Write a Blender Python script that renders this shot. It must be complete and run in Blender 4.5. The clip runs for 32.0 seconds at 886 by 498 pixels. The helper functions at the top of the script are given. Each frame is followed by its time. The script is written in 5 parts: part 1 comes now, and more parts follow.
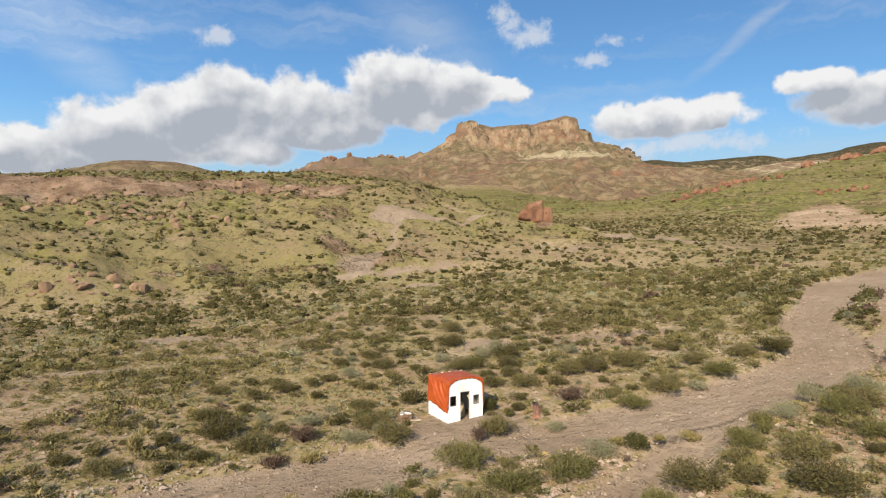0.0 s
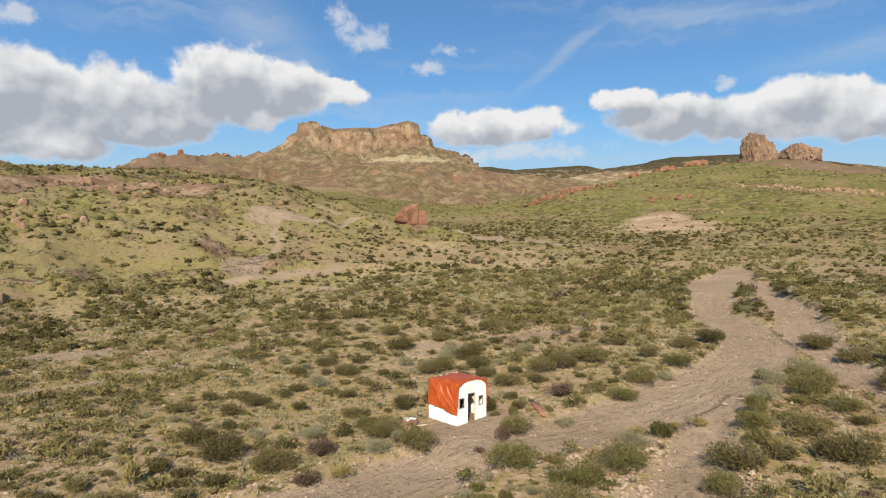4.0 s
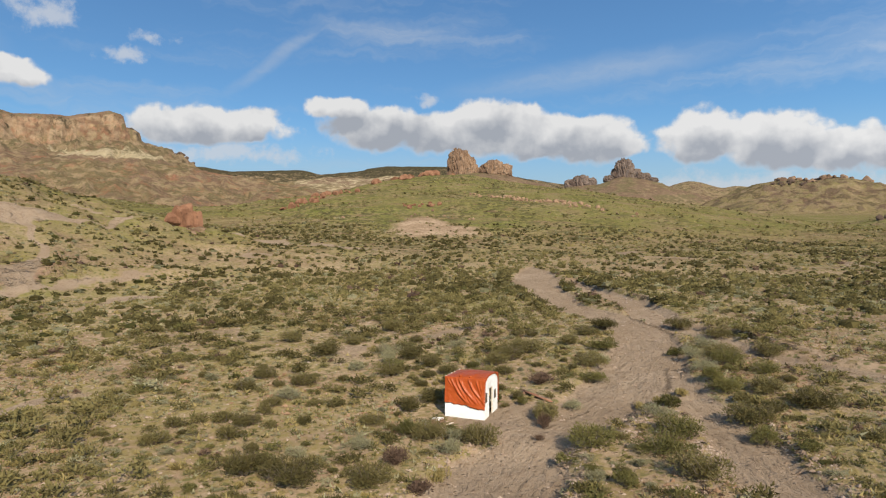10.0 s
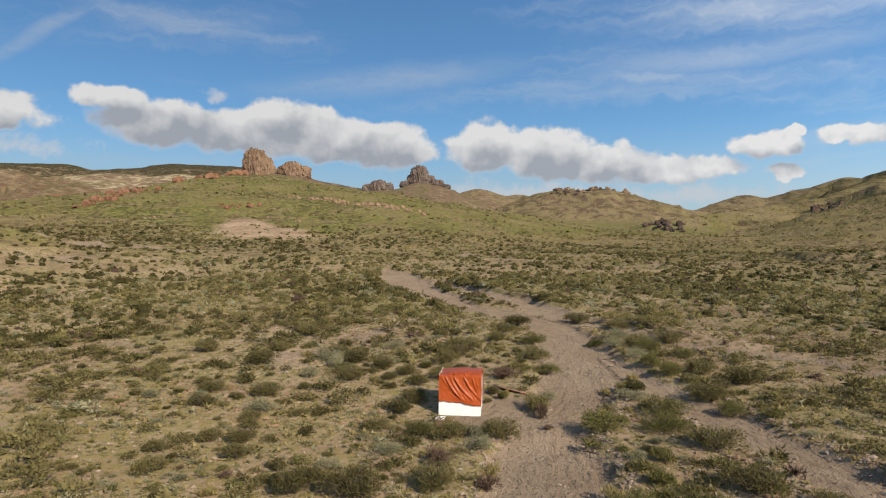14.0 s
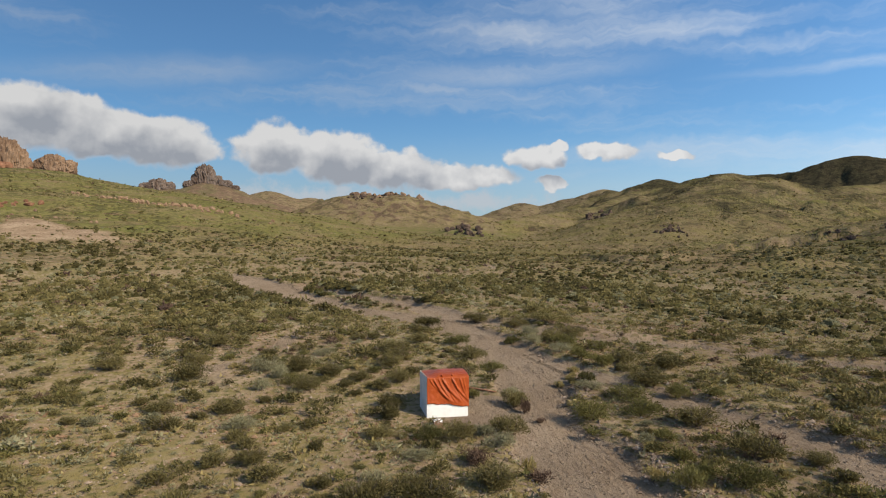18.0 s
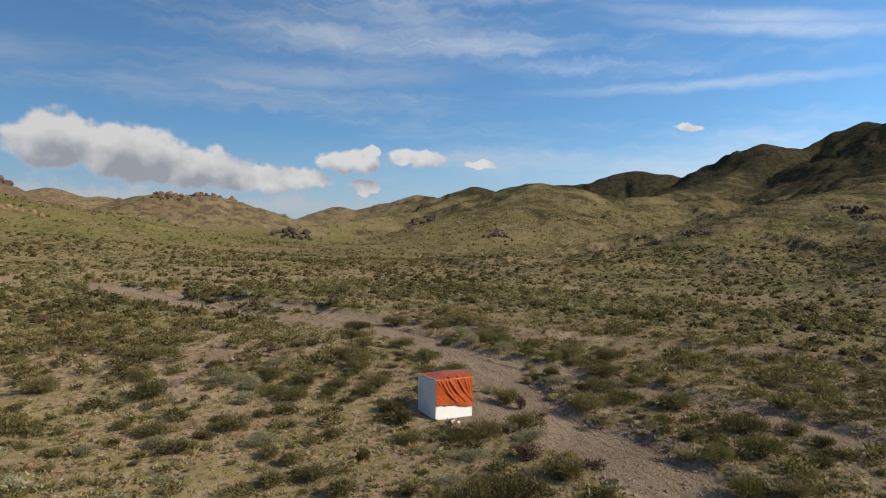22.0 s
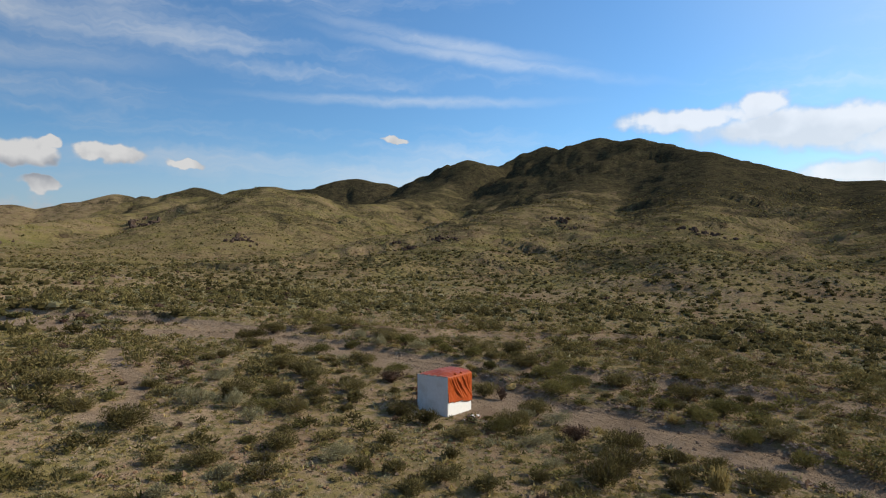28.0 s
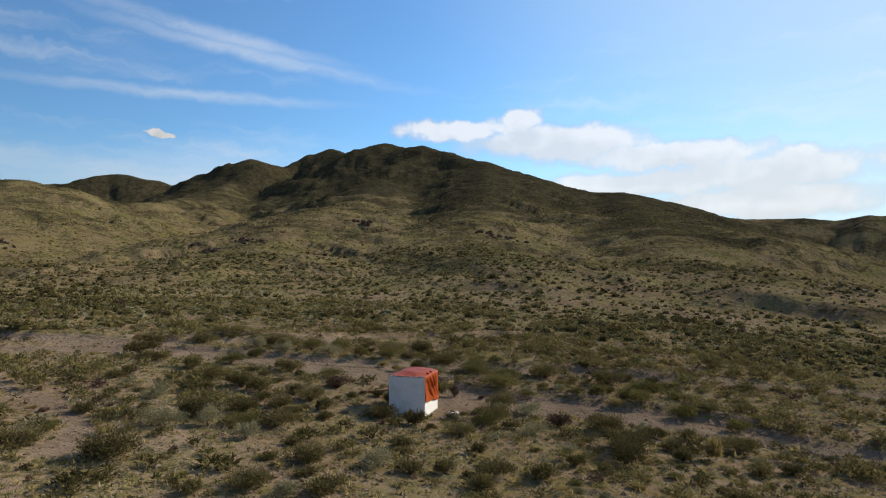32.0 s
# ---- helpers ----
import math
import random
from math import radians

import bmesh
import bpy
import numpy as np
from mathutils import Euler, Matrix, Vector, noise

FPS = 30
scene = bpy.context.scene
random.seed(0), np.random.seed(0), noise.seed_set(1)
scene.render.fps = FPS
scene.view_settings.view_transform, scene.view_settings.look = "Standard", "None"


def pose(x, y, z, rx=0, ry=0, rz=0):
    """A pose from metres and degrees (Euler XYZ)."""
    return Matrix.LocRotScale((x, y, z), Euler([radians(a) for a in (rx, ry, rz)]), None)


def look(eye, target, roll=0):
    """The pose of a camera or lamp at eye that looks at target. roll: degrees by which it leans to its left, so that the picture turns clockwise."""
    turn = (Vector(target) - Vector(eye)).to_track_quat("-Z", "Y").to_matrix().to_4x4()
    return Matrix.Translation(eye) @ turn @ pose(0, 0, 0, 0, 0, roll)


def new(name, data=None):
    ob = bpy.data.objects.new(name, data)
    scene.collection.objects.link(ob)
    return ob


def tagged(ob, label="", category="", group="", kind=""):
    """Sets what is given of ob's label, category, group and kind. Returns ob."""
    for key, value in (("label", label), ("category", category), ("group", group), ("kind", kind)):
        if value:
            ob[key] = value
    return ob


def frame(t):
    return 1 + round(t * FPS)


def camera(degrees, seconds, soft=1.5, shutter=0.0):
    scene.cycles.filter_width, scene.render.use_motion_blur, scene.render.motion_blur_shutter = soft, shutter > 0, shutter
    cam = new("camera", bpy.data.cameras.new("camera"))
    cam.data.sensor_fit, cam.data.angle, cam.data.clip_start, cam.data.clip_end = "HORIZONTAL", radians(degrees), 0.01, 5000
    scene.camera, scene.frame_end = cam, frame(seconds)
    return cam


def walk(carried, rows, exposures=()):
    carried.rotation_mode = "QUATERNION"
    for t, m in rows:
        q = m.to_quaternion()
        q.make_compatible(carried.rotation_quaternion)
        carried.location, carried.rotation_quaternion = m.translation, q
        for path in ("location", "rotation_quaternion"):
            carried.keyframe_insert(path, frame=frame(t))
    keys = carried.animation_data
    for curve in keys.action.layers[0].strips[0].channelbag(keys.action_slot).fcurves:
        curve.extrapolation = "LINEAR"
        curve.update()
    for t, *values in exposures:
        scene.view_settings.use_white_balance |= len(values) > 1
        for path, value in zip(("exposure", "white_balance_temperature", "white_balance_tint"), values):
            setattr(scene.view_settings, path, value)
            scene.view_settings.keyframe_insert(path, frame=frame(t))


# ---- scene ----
cam = camera(68.3, 32.0, 1.15)
METRES, EYE, TILT, LEAN, TURN = 103.4, 12.2, 2.07, -2.98, 0.0
ROWS = [
    (0.0, 0.0, 0.0, 0.0, -0.2, -3.46, 3.32),
    (0.5, -0.0114, 0.0009, 0.0006, -2.26, -3.54, 3.23),
    (1.0, -0.0234, 0.0023, 0.0012, -4.3, -3.62, 3.14),
    (1.5, -0.0359, 0.004, 0.0017, -6.44, -3.71, 3.03),
    (2.0, -0.049, 0.0058, 0.0021, -8.51, -3.77, 2.9),
    (2.5, -0.0623, 0.0083, 0.0025, -10.08, -3.8, 2.81),
    (4.5, -0.1188, 0.0215, 0.0046, -16.03, -3.96, 2.43),
    (5.0, -0.1339, 0.0259, 0.0052, -18.11, -4.0, 2.3),
    (5.5, -0.1492, 0.0307, 0.0058, -20.66, -4.05, 2.13),
    (6.0, -0.1642, 0.0363, 0.0062, -22.9, -4.1, 1.99),
    (6.5, -0.1792, 0.0425, 0.0064, -24.74, -4.14, 1.87),
    (7.0, -0.1941, 0.0493, 0.0067, -26.79, -4.18, 1.74),
    (7.5, -0.2087, 0.0566, 0.0065, -28.89, -4.2, 1.62),
    (8.0, -0.223, 0.0644, 0.0066, -30.8, -4.22, 1.5),
    (8.5, -0.2369, 0.0728, 0.0066, -32.98, -4.24, 1.37),
    (9.0, -0.2504, 0.0816, 0.0064, -35.02, -4.25, 1.24),
    (9.5, -0.2634, 0.0907, 0.0063, -36.94, -4.27, 1.13),
    (10.0, -0.2762, 0.1004, 0.0063, -38.89, -4.27, 1.01),
    (10.5, -0.2885, 0.1107, 0.0062, -40.88, -4.26, 0.9),
    (11.0, -0.3006, 0.1214, 0.006, -42.99, -4.25, 0.76),
    (11.5, -0.3122, 0.1326, 0.0057, -45.12, -4.24, 0.58),
    (12.0, -0.3232, 0.1444, 0.0053, -47.35, -4.21, 0.45),
    (12.5, -0.3336, 0.1564, 0.005, -49.46, -4.19, 0.3),
    (13.0, -0.3437, 0.1688, 0.0045, -51.7, -4.16, 0.1),
    (13.5, -0.3534, 0.1815, 0.0044, -54.08, -4.13, -0.08),
    (14.0, -0.3625, 0.1945, 0.0042, -56.68, -4.07, -0.25),
    (14.5, -0.3708, 0.2081, 0.0039, -59.42, -3.99, -0.42),
    (16.5, -0.3977, 0.2651, 0.0022, -68.63, -3.68, -0.95),
    (17.0, -0.4032, 0.2798, 0.002, -70.82, -3.62, -1.07),
    (17.5, -0.4083, 0.2949, 0.0014, -72.97, -3.55, -1.24),
    (18.0, -0.4127, 0.31, 0.0006, -74.84, -3.47, -1.32),
    (18.5, -0.417, 0.3254, -0.0, -76.7, -3.39, -1.44),
    (19.0, -0.4208, 0.3407, -0.0005, -78.53, -3.29, -1.53),
    (19.5, -0.4242, 0.356, -0.0011, -80.48, -3.18, -1.65),
    (20.0, -0.4269, 0.3712, -0.0015, -82.59, -3.07, -1.78),
    (20.5, -0.4289, 0.3868, -0.002, -84.86, -2.96, -1.89),
    (21.0, -0.4305, 0.4024, -0.0027, -87.03, -2.84, -2.02),
    (21.5, -0.4317, 0.4179, -0.0033, -89.12, -2.72, -2.12),
    (22.0, -0.4318, 0.4336, -0.0039, -91.14, -2.61, -2.23),
    (22.5, -0.4316, 0.4493, -0.0048, -93.31, -2.5, -2.33),
    (23.0, -0.4308, 0.4652, -0.0056, -95.5, -2.37, -2.43),
    (23.5, -0.4295, 0.4811, -0.0067, -97.61, -2.22, -2.53),
    (24.0, -0.4276, 0.4971, -0.0074, -99.78, -2.12, -2.66),
    (24.5, -0.4253, 0.513, -0.0083, -101.97, -1.99, -2.74),
    (25.0, -0.4223, 0.5288, -0.0094, -104.1, -1.83, -2.77),
    (25.5, -0.4189, 0.5447, -0.0106, -106.23, -1.68, -2.85),
    (27.5, -0.4012, 0.6057, -0.0152, -114.06, -1.12, -3.01),
    (28.0, -0.3953, 0.6205, -0.0163, -115.99, -0.98, -3.04),
    (28.5, -0.3887, 0.635, -0.0174, -118.03, -0.86, -3.09),
    (29.0, -0.3816, 0.6494, -0.0184, -120.16, -0.72, -3.11),
    (29.5, -0.3738, 0.6635, -0.0195, -122.69, -0.54, -3.13),
    (30.0, -0.3652, 0.6771, -0.0204, -125.17, -0.36, -3.16),
    (30.5, -0.356, 0.6902, -0.0213, -127.66, -0.2, -3.14),
    (31.0, -0.346, 0.7032, -0.0225, -130.18, -0.04, -3.15),
    (31.5, -0.3354, 0.7156, -0.0236, -132.66, 0.14, -3.14),
    (32.0, -0.3242, 0.7276, -0.0247, -135.25, 0.3, -3.12),
]
walk(cam, [(t, pose(0, 0, EYE, TILT, LEAN, TURN) @ pose(METRES * x, METRES * y, METRES * z, 90 + pitch, roll, yaw)) for t, x, y, z, yaw, pitch, roll in ROWS],
     exposures=((0.0, 0.33), (6.0, 0.23), (12.0, 0.05), (19.0, -0.15), (25.0, -0.28), (32.0, -0.29)))

# ---------------------------------------------------------------- light
SUN_AZ, SUN_EL = 202.0, 31.0          # compass from +y, clockwise; height
s_dir = Vector((math.sin(radians(SUN_AZ)) * math.cos(radians(SUN_EL)), math.cos(radians(SUN_AZ)) * math.cos(radians(SUN_EL)), math.sin(radians(SUN_EL))))
sun = new("sun", bpy.data.lights.new("sun", "SUN"))
sun.data.energy, sun.data.angle, sun.data.color = 5.25, radians(0.53), (1.0, 0.88, 0.70)
sun.matrix_world = look(s_dir * 300, (0, 0, 0))


# ---------------------------------------------------------------- node helpers
class Nodes:
    """Short names for building a node tree."""

    def __init__(self, tree):
        self.t, self.n, self.l = tree, tree.nodes, tree.links

    def put(self, kind, **kw):
        node = self.n.new(kind)
        for k, v in kw.items():
            setattr(node, k, v)
        return node

    def wire(self, value, socket):
        if isinstance(value, bpy.types.NodeSocket):
            self.l.new(value, socket)
        elif value is not None:
            if socket.type == "RGBA" and len(value) == 3:
                value = (*value, 1)
            socket.default_value = value

    def math(self, op, a, b=None, c=None, clamp=False):
        n = self.put("ShaderNodeMath", operation=op, use_clamp=clamp)
        for v, s in zip((a, b, c), n.inputs):
            self.wire(v, s)
        return n.outputs[0]

    def vec(self, op, a, b=None, out=0):
        n = self.put("ShaderNodeVectorMath", operation=op)
        self.wire(a, n.inputs[0])
        if b is not None:
            self.wire(b, n.inputs[1])
        return n.outputs[out]

    def mix(self, f, a, b, blend="MIX"):
        n = self.put("ShaderNodeMix", data_type="RGBA", blend_type=blend)
        self.wire(f, n.inputs[0]), self.wire(a, n.inputs[6]), self.wire(b, n.inputs[7])
        return n.outputs[2]

    def ramp(self, f, lo, hi, a=0.0, b=1.0):
        n = self.put("ShaderNodeMapRange", clamp=True, interpolation_type="SMOOTHSTEP")
        for v, s in zip((f, lo, hi, a, b), n.inputs):
            self.wire(v, s)
        return n.outputs[0]

    def noise(self, vec, scale, detail=4.0, rough=0.55, dist=0.0, color=False):
        n = self.put("ShaderNodeTexNoise")
        self.wire(vec, n.inputs["Vector"])
        n.inputs["Scale"].default_value, n.inputs["Detail"].default_value = scale, detail
        n.inputs["Roughness"].default_value, n.inputs["Distortion"].default_value = rough, dist
        return n.outputs[1 if color else 0]

    def voro(self, vec, scale, out="Distance", feature="F1", rand=1.0):
        n = self.put("ShaderNodeTexVoronoi", feature=feature)
        self.wire(vec, n.inputs["Vector"])
        n.inputs["Scale"].default_value, n.inputs["Randomness"].default_value = scale, rand
        return n.outputs[out]

    def attr(self, name):
        return self.put("ShaderNodeAttribute", attribute_name=name).outputs["Fac"]


def material(name):
    m = bpy.data.materials.new(name)
    m.use_nodes = True
    m.node_tree.nodes.clear()
    return m, Nodes(m.node_tree)


def finish(n, color, rough=0.8, bump=None, strength=0.5, dist=0.05, metal=0.0, spec=0.3, leaf=0.0, dusty=0.0):
    p = n.put("ShaderNodeBsdfPrincipled")
    n.wire(color, p.inputs["Base Color"]), n.wire(rough, p.inputs["Roughness"])
    p.inputs["Metallic"].default_value, p.inputs["Specular IOR Level"].default_value = metal, spec
    p.inputs["Diffuse Roughness"].default_value = dusty
    if bump is not None:
        b = n.put("ShaderNodeBump")
        b.inputs["Strength"].default_value, b.inputs["Distance"].default_value = strength, dist
        n.wire(bump, b.inputs["Height"])
        n.wire(b.outputs[0], p.inputs["Normal"])
    out = n.put("ShaderNodeOutputMaterial")
    last = p.outputs[0]
    if leaf:
        tr = n.put("ShaderNodeBsdfTranslucent")
        n.wire(color, tr.inputs[0])
        mx = n.put("ShaderNodeMixShader")
        mx.inputs[0].default_value = leaf
        n.wire(last, mx.inputs[1]), n.wire(tr.outputs[0], mx.inputs[2])
        last = mx.outputs[0]
    n.wire(last, out.inputs[0])


def objco(n):
    return n.put("ShaderNodeTexCoord").outputs["Object"]


# ---------------------------------------------------------------- sky with clouds
world = bpy.data.worlds.new("sky")
scene.world = world
world.use_nodes = True
world.node_tree.nodes.clear()
wn = Nodes(world.node_tree)
sky = wn.put("ShaderNodeTexSky", sky_type="NISHITA", sun_disc=False)
sky.sun_elevation, sky.sun_rotation = radians(SUN_EL), radians(SUN_AZ)
sky.air_density, sky.dust_density, sky.ozone_density, sky.altitude = 1.0, 0.25, 2.0, 600
way = wn.put("ShaderNodeTexCoord").outputs["Generated"]
sep = wn.put("ShaderNodeSeparateXYZ")
wn.wire(way, sep.inputs[0])
az = wn.math("MULTIPLY", wn.math("ARCTAN2", sep.outputs[0], sep.outputs[1]), 57.2958)
el = wn.math("MULTIPLY", wn.math("ARCSINE", sep.outputs[2]), 57.2958)
com = wn.put("ShaderNodeCombineXYZ")
wn.wire(az, com.inputs[0]), wn.wire(el, com.inputs[1])
flat = com.outputs[0]                  # sky map: x azimuth, y height, degrees

# cumulus heaps: azimuth, height, half width, half height
NORTH_BANK = (
    (-31.9, 6.4, 6.5, 2.0), (-25.4, 8.0, 6.0, 3.0), (-21.2, 9.8, 4.5, 3.0), (-17.3, 10.9, 4.5, 3.2), (-12.7, 10.5, 4.5, 3.2), (-7.9, 10.1, 4.0, 2.7),
    (-4.0, 12.7, 5.1, 3.1), (0.9, 12.3, 4.1, 2.5), (5.4, 12.4, 2.8, 1.1), (-10.8, 8.4, 4.0, 1.4),
    (15.8, 9.1, 3.5, 1.6), (19.0, 9.3, 4.0, 1.6), (22.4, 9.6, 4.0, 1.4),
)
EAST_BANK = (
    (30.0, 11.3, 3.5, 1.2), (33.5, 9.7, 5.5, 2.0), (39.3, 9.1, 5.5, 2.1), (43.2, 9.7, 5.0, 2.6), (47.3, 8.6, 5.5, 2.0), (51.8, 8.4, 4.0, 2.0),
    (50.2, 9.0, 5.0, 2.1), (52.9, 8.2, 3.5, 1.5), (60.5, 8.4, 3.8, 2.3), (65.4, 7.8, 4.5, 2.4), (70.4, 6.8, 5.0, 1.7),
    (76.8, 6.2, 5.5, 1.2), (82.7, 8.0, 2.7, 1.2), (84.8, 8.9, 1.2, 0.6), (84.3, 5.7, 1.5, 0.7), (89.0, 8.2, 2.5, 0.9), (94.3, 7.8, 1.8, 0.4),
)
SOUTH_BANK = (
    (112.0, 10.4, 1.5, 0.3), (142.0, 11.7, 2.0, 1.3), (137.0, 11.1, 6.5, 1.1), (145.5, 9.8, 9.5, 1.8), (154.3, 8.5, 9.5, 1.4), (162.0, 6.9, 9.5, 1.9),
    (152.2, 6.2, 10.0, 1.3), (161.3, 4.4, 9.9, 1.7),
)
LOW_BANK = ((-27.8, 6.2, 7.5, 1.8), (-18.5, 7.2, 7.0, 1.7), (-11.5, 9.0, 6.5, 2.0), (-2.0, 10.6, 4.5, 1.6))
WISPS = ((-18.9, 16.0, 1.8, 1.5), (5.2, 18.0, 2.6, 1.7), (7.8, 16.5, 3.0, 1.4), (15.1, 15.7, 1.7, 0.6), (12.8, 14.3, 2.2, 0.8), (37.4, 12.1, 1.8, 0.9), (62.0, 4.4, 14.0, 1.7), (78.0, 3.9, 9.0, 1.3), (20.0, 7.2, 10.0, 1.2))
HEAPS = NORTH_BANK + EAST_BANK + SOUTH_BANK + LOW_BANK


def heap_field(p, heaps=HEAPS):
    """How deep inside the nearest heap a point of the sky map lies."""
    best = None
    for a, e, w, h in heaps:
        q = wn.vec("MULTIPLY", wn.vec("SUBTRACT", p, (a, e, 0)), (1 / w, 1 / h, 0))
        d = wn.math("SUBTRACT", 1.0, wn.vec("LENGTH", q, out=1))
        best = d if best is None else wn.math("SMOOTH_MAX", best, d, 0.12)
    return best


def puff(p):
    big = wn.noise(p, 0.42, 8.0, 0.60)
    cell = wn.voro(wn.vec("MULTIPLY", p, (0.5, 0.7, 1)), 1.0, feature="SMOOTH_F1")
    return wn.math("SUBTRACT", wn.math("ADD", big, wn.math("MULTIPLY", wn.math("SUBTRACT", 0.45, cell), 0.34)), 0.5)


wob = wn.vec("SUBTRACT", wn.noise(flat, 0.35, 3.0, 0.6, color=True), (0.5, 0.5, 0.5))
spot = wn.vec("ADD", flat, wn.vec("MULTIPLY", wob, (3.0, 2.0, 0)))
p0 = puff(flat)
deep_in, above = heap_field(spot), heap_field(wn.vec("ADD", spot, (-0.3, 1.5, 0)))
ruffle = wn.ramp(wn.math("SUBTRACT", above, deep_in), -0.35, 0.35, 0.85, 0.38)     # billows above, a smoother base
f0 = wn.math("ADD", deep_in, wn.math("MULTIPLY", p0, ruffle))
f1 = wn.math("ADD", above, wn.math("MULTIPLY", p0, 0.35))
relief = wn.math("SUBTRACT", p0, puff(wn.vec("ADD", flat, (-0.5, 0.65, 0))))
cover = wn.mix(wn.ramp(az, 112, 130), wn.ramp(f0, -0.03, 0.27), wn.ramp(f0, -0.06, 0.42))
body = wn.ramp(f1, -0.35, 0.75)
broad = wn.math("SUBTRACT", wn.noise(flat, 0.2, 3.0, 0.5), wn.noise(wn.vec("ADD", flat, (-0.9, 1.3, 0)), 0.2, 3.0, 0.5))
relief = wn.math("ADD", relief, wn.math("MULTIPLY", broad, 1.9))
light = wn.math("ADD", wn.math("SUBTRACT", 1.0, wn.math("MULTIPLY", body, 1.0)), wn.math("MULTIPLY", relief, 1.05), clamp=True)
heap_col = wn.mix(light, (3.9, 4.2, 4.75), (8.1, 8.1, 8.1))
sunny = wn.mix(light, (11.5, 11.8, 12.2), (14.5, 14.6, 14.8))
heap_col = wn.vec("SCALE", heap_col)
wn.wire(wn.ramp(az, 40, 118, 1.02, 1.22), heap_col.node.inputs["Scale"])
heap_col = wn.mix(wn.ramp(az, 118, 134), heap_col, sunny)
cover = wn.math("MULTIPLY", cover, wn.ramp(az, 118, 134, 1.0, 0.82))
thin = wn.math("ADD", heap_field(spot, WISPS), wn.math("MULTIPLY", wn.math("ADD", p0, wn.math("SUBTRACT", wn.noise(flat, 1.1, 5.0, 0.65), 0.5)), 1.5))
heap_col = wn.mix(cover, (6.6, 6.9, 7.4), heap_col)
cover = wn.math("MAXIMUM", cover, wn.ramp(thin, 0.1, 0.95, 0.0, 0.72))
# thin high veils in long streaks
turn = wn.put("ShaderNodeMapping")
turn.inputs["Rotation"].default_value = (0, 0, radians(9))
turn.inputs["Scale"].default_value = (0.022, 0.16, 1)
wn.wire(wn.vec("ADD", flat, wn.vec("MULTIPLY", wob, (6, 2.5, 0))), turn.inputs["Vector"])
veil = wn.ramp(wn.noise(turn.outputs[0], 1.0, 6.0, 0.6), 0.47, 0.78)
veil = wn.math("MULTIPLY", veil, wn.ramp(el, 3.0, 9.0, 0.25, 0.72))
# long single streaks: azimuth, height, half length, half width, slant
STREAKS = (
    (119.3, 16.9, 17.0, 0.8, -9.2),
    (112.5, 13.5, 16.5, 0.6, -0.8),
    (115.3, 18.4, 13.9, 0.8, -9.5),
    (25.1, 15.5, 7.3, 0.7, 37.1),
    (52.0, 14.0, 15.0, 1.6, 6.5),
    (-29.8, 14.0, 8.0, 2.4, -34.0),
    (-1.0, 16.5, 8.0, 3.6, -38.0),
    (80.6, 15.0, 15.0, 1.5, 2.0))
for a, e, l, w, s in STREAKS:
    mp = wn.put("ShaderNodeMapping", vector_type="TEXTURE")
    mp.inputs["Location"].default_value, mp.inputs["Rotation"].default_value, mp.inputs["Scale"].default_value = (a, e, 0), (0, 0, radians(s)), (l, w, 1)
    wn.wire(wn.vec("ADD", flat, wn.vec("MULTIPLY", wob, (1.0, 0.8, 0))), mp.inputs["Vector"])
    d = wn.ramp(wn.vec("LENGTH", wn.vec("MULTIPLY", mp.outputs[0], (1, 1, 0)), out=1), 1.15, 0.1, 0.0, 0.36 if a < 60 else 0.44)
    veil = wn.math("MAXIMUM", veil, wn.math("MULTIPLY", d, wn.ramp(wn.noise(turn.outputs[0], 3.0, 5.0, 0.65), 0.25, 0.7, 0.25, 1.0)))
# the sky is brighter towards the sun
facing = wn.vec("DOT_PRODUCT", way, tuple(s_dir), out=1)
glow = wn.ramp(facing, -0.85, 0.75, 0.87, 2.5)
blue = wn.mix(1.0, sky.outputs[0], (0.67, 0.97, 1.17), "MULTIPLY")
blue = wn.vec("SCALE", blue)
wn.wire(glow, blue.node.inputs["Scale"])
haze = wn.vec("SCALE", (5.6, 6.0, 6.5))
wn.wire(wn.math("ADD", wn.math("MULTIPLY", glow, 0.75), 0.35), haze.node.inputs["Scale"])
low = wn.vec("SCALE", (5.0, 5.8, 6.5))
wn.wire(wn.math("ADD", wn.math("MULTIPLY", glow, 0.8), 0.15), low.node.inputs["Scale"])
blue = wn.mix(wn.ramp(el, 11.0, 1.0, 0.0, 0.72), blue, low)
blue = wn.mix(wn.ramp(facing, 0.42, 0.95, 0.0, 0.8), blue, (8.6, 10.8, 12.2))
sky_col = wn.mix(veil, blue, haze)
sky_col = wn.mix(cover, sky_col, heap_col)
deep = wn.vec("SCALE", sky_col)
wn.wire(wn.ramp(el, 24.0, 62.0, 1.0, 0.45), deep.node.inputs["Scale"])
bg = wn.put("ShaderNodeBackground")
bg.inputs[1].default_value = 0.085
wn.wire(deep, bg.inputs[0])
wn.wire(bg.outputs[0], wn.put("ShaderNodeOutputWorld").inputs[0])


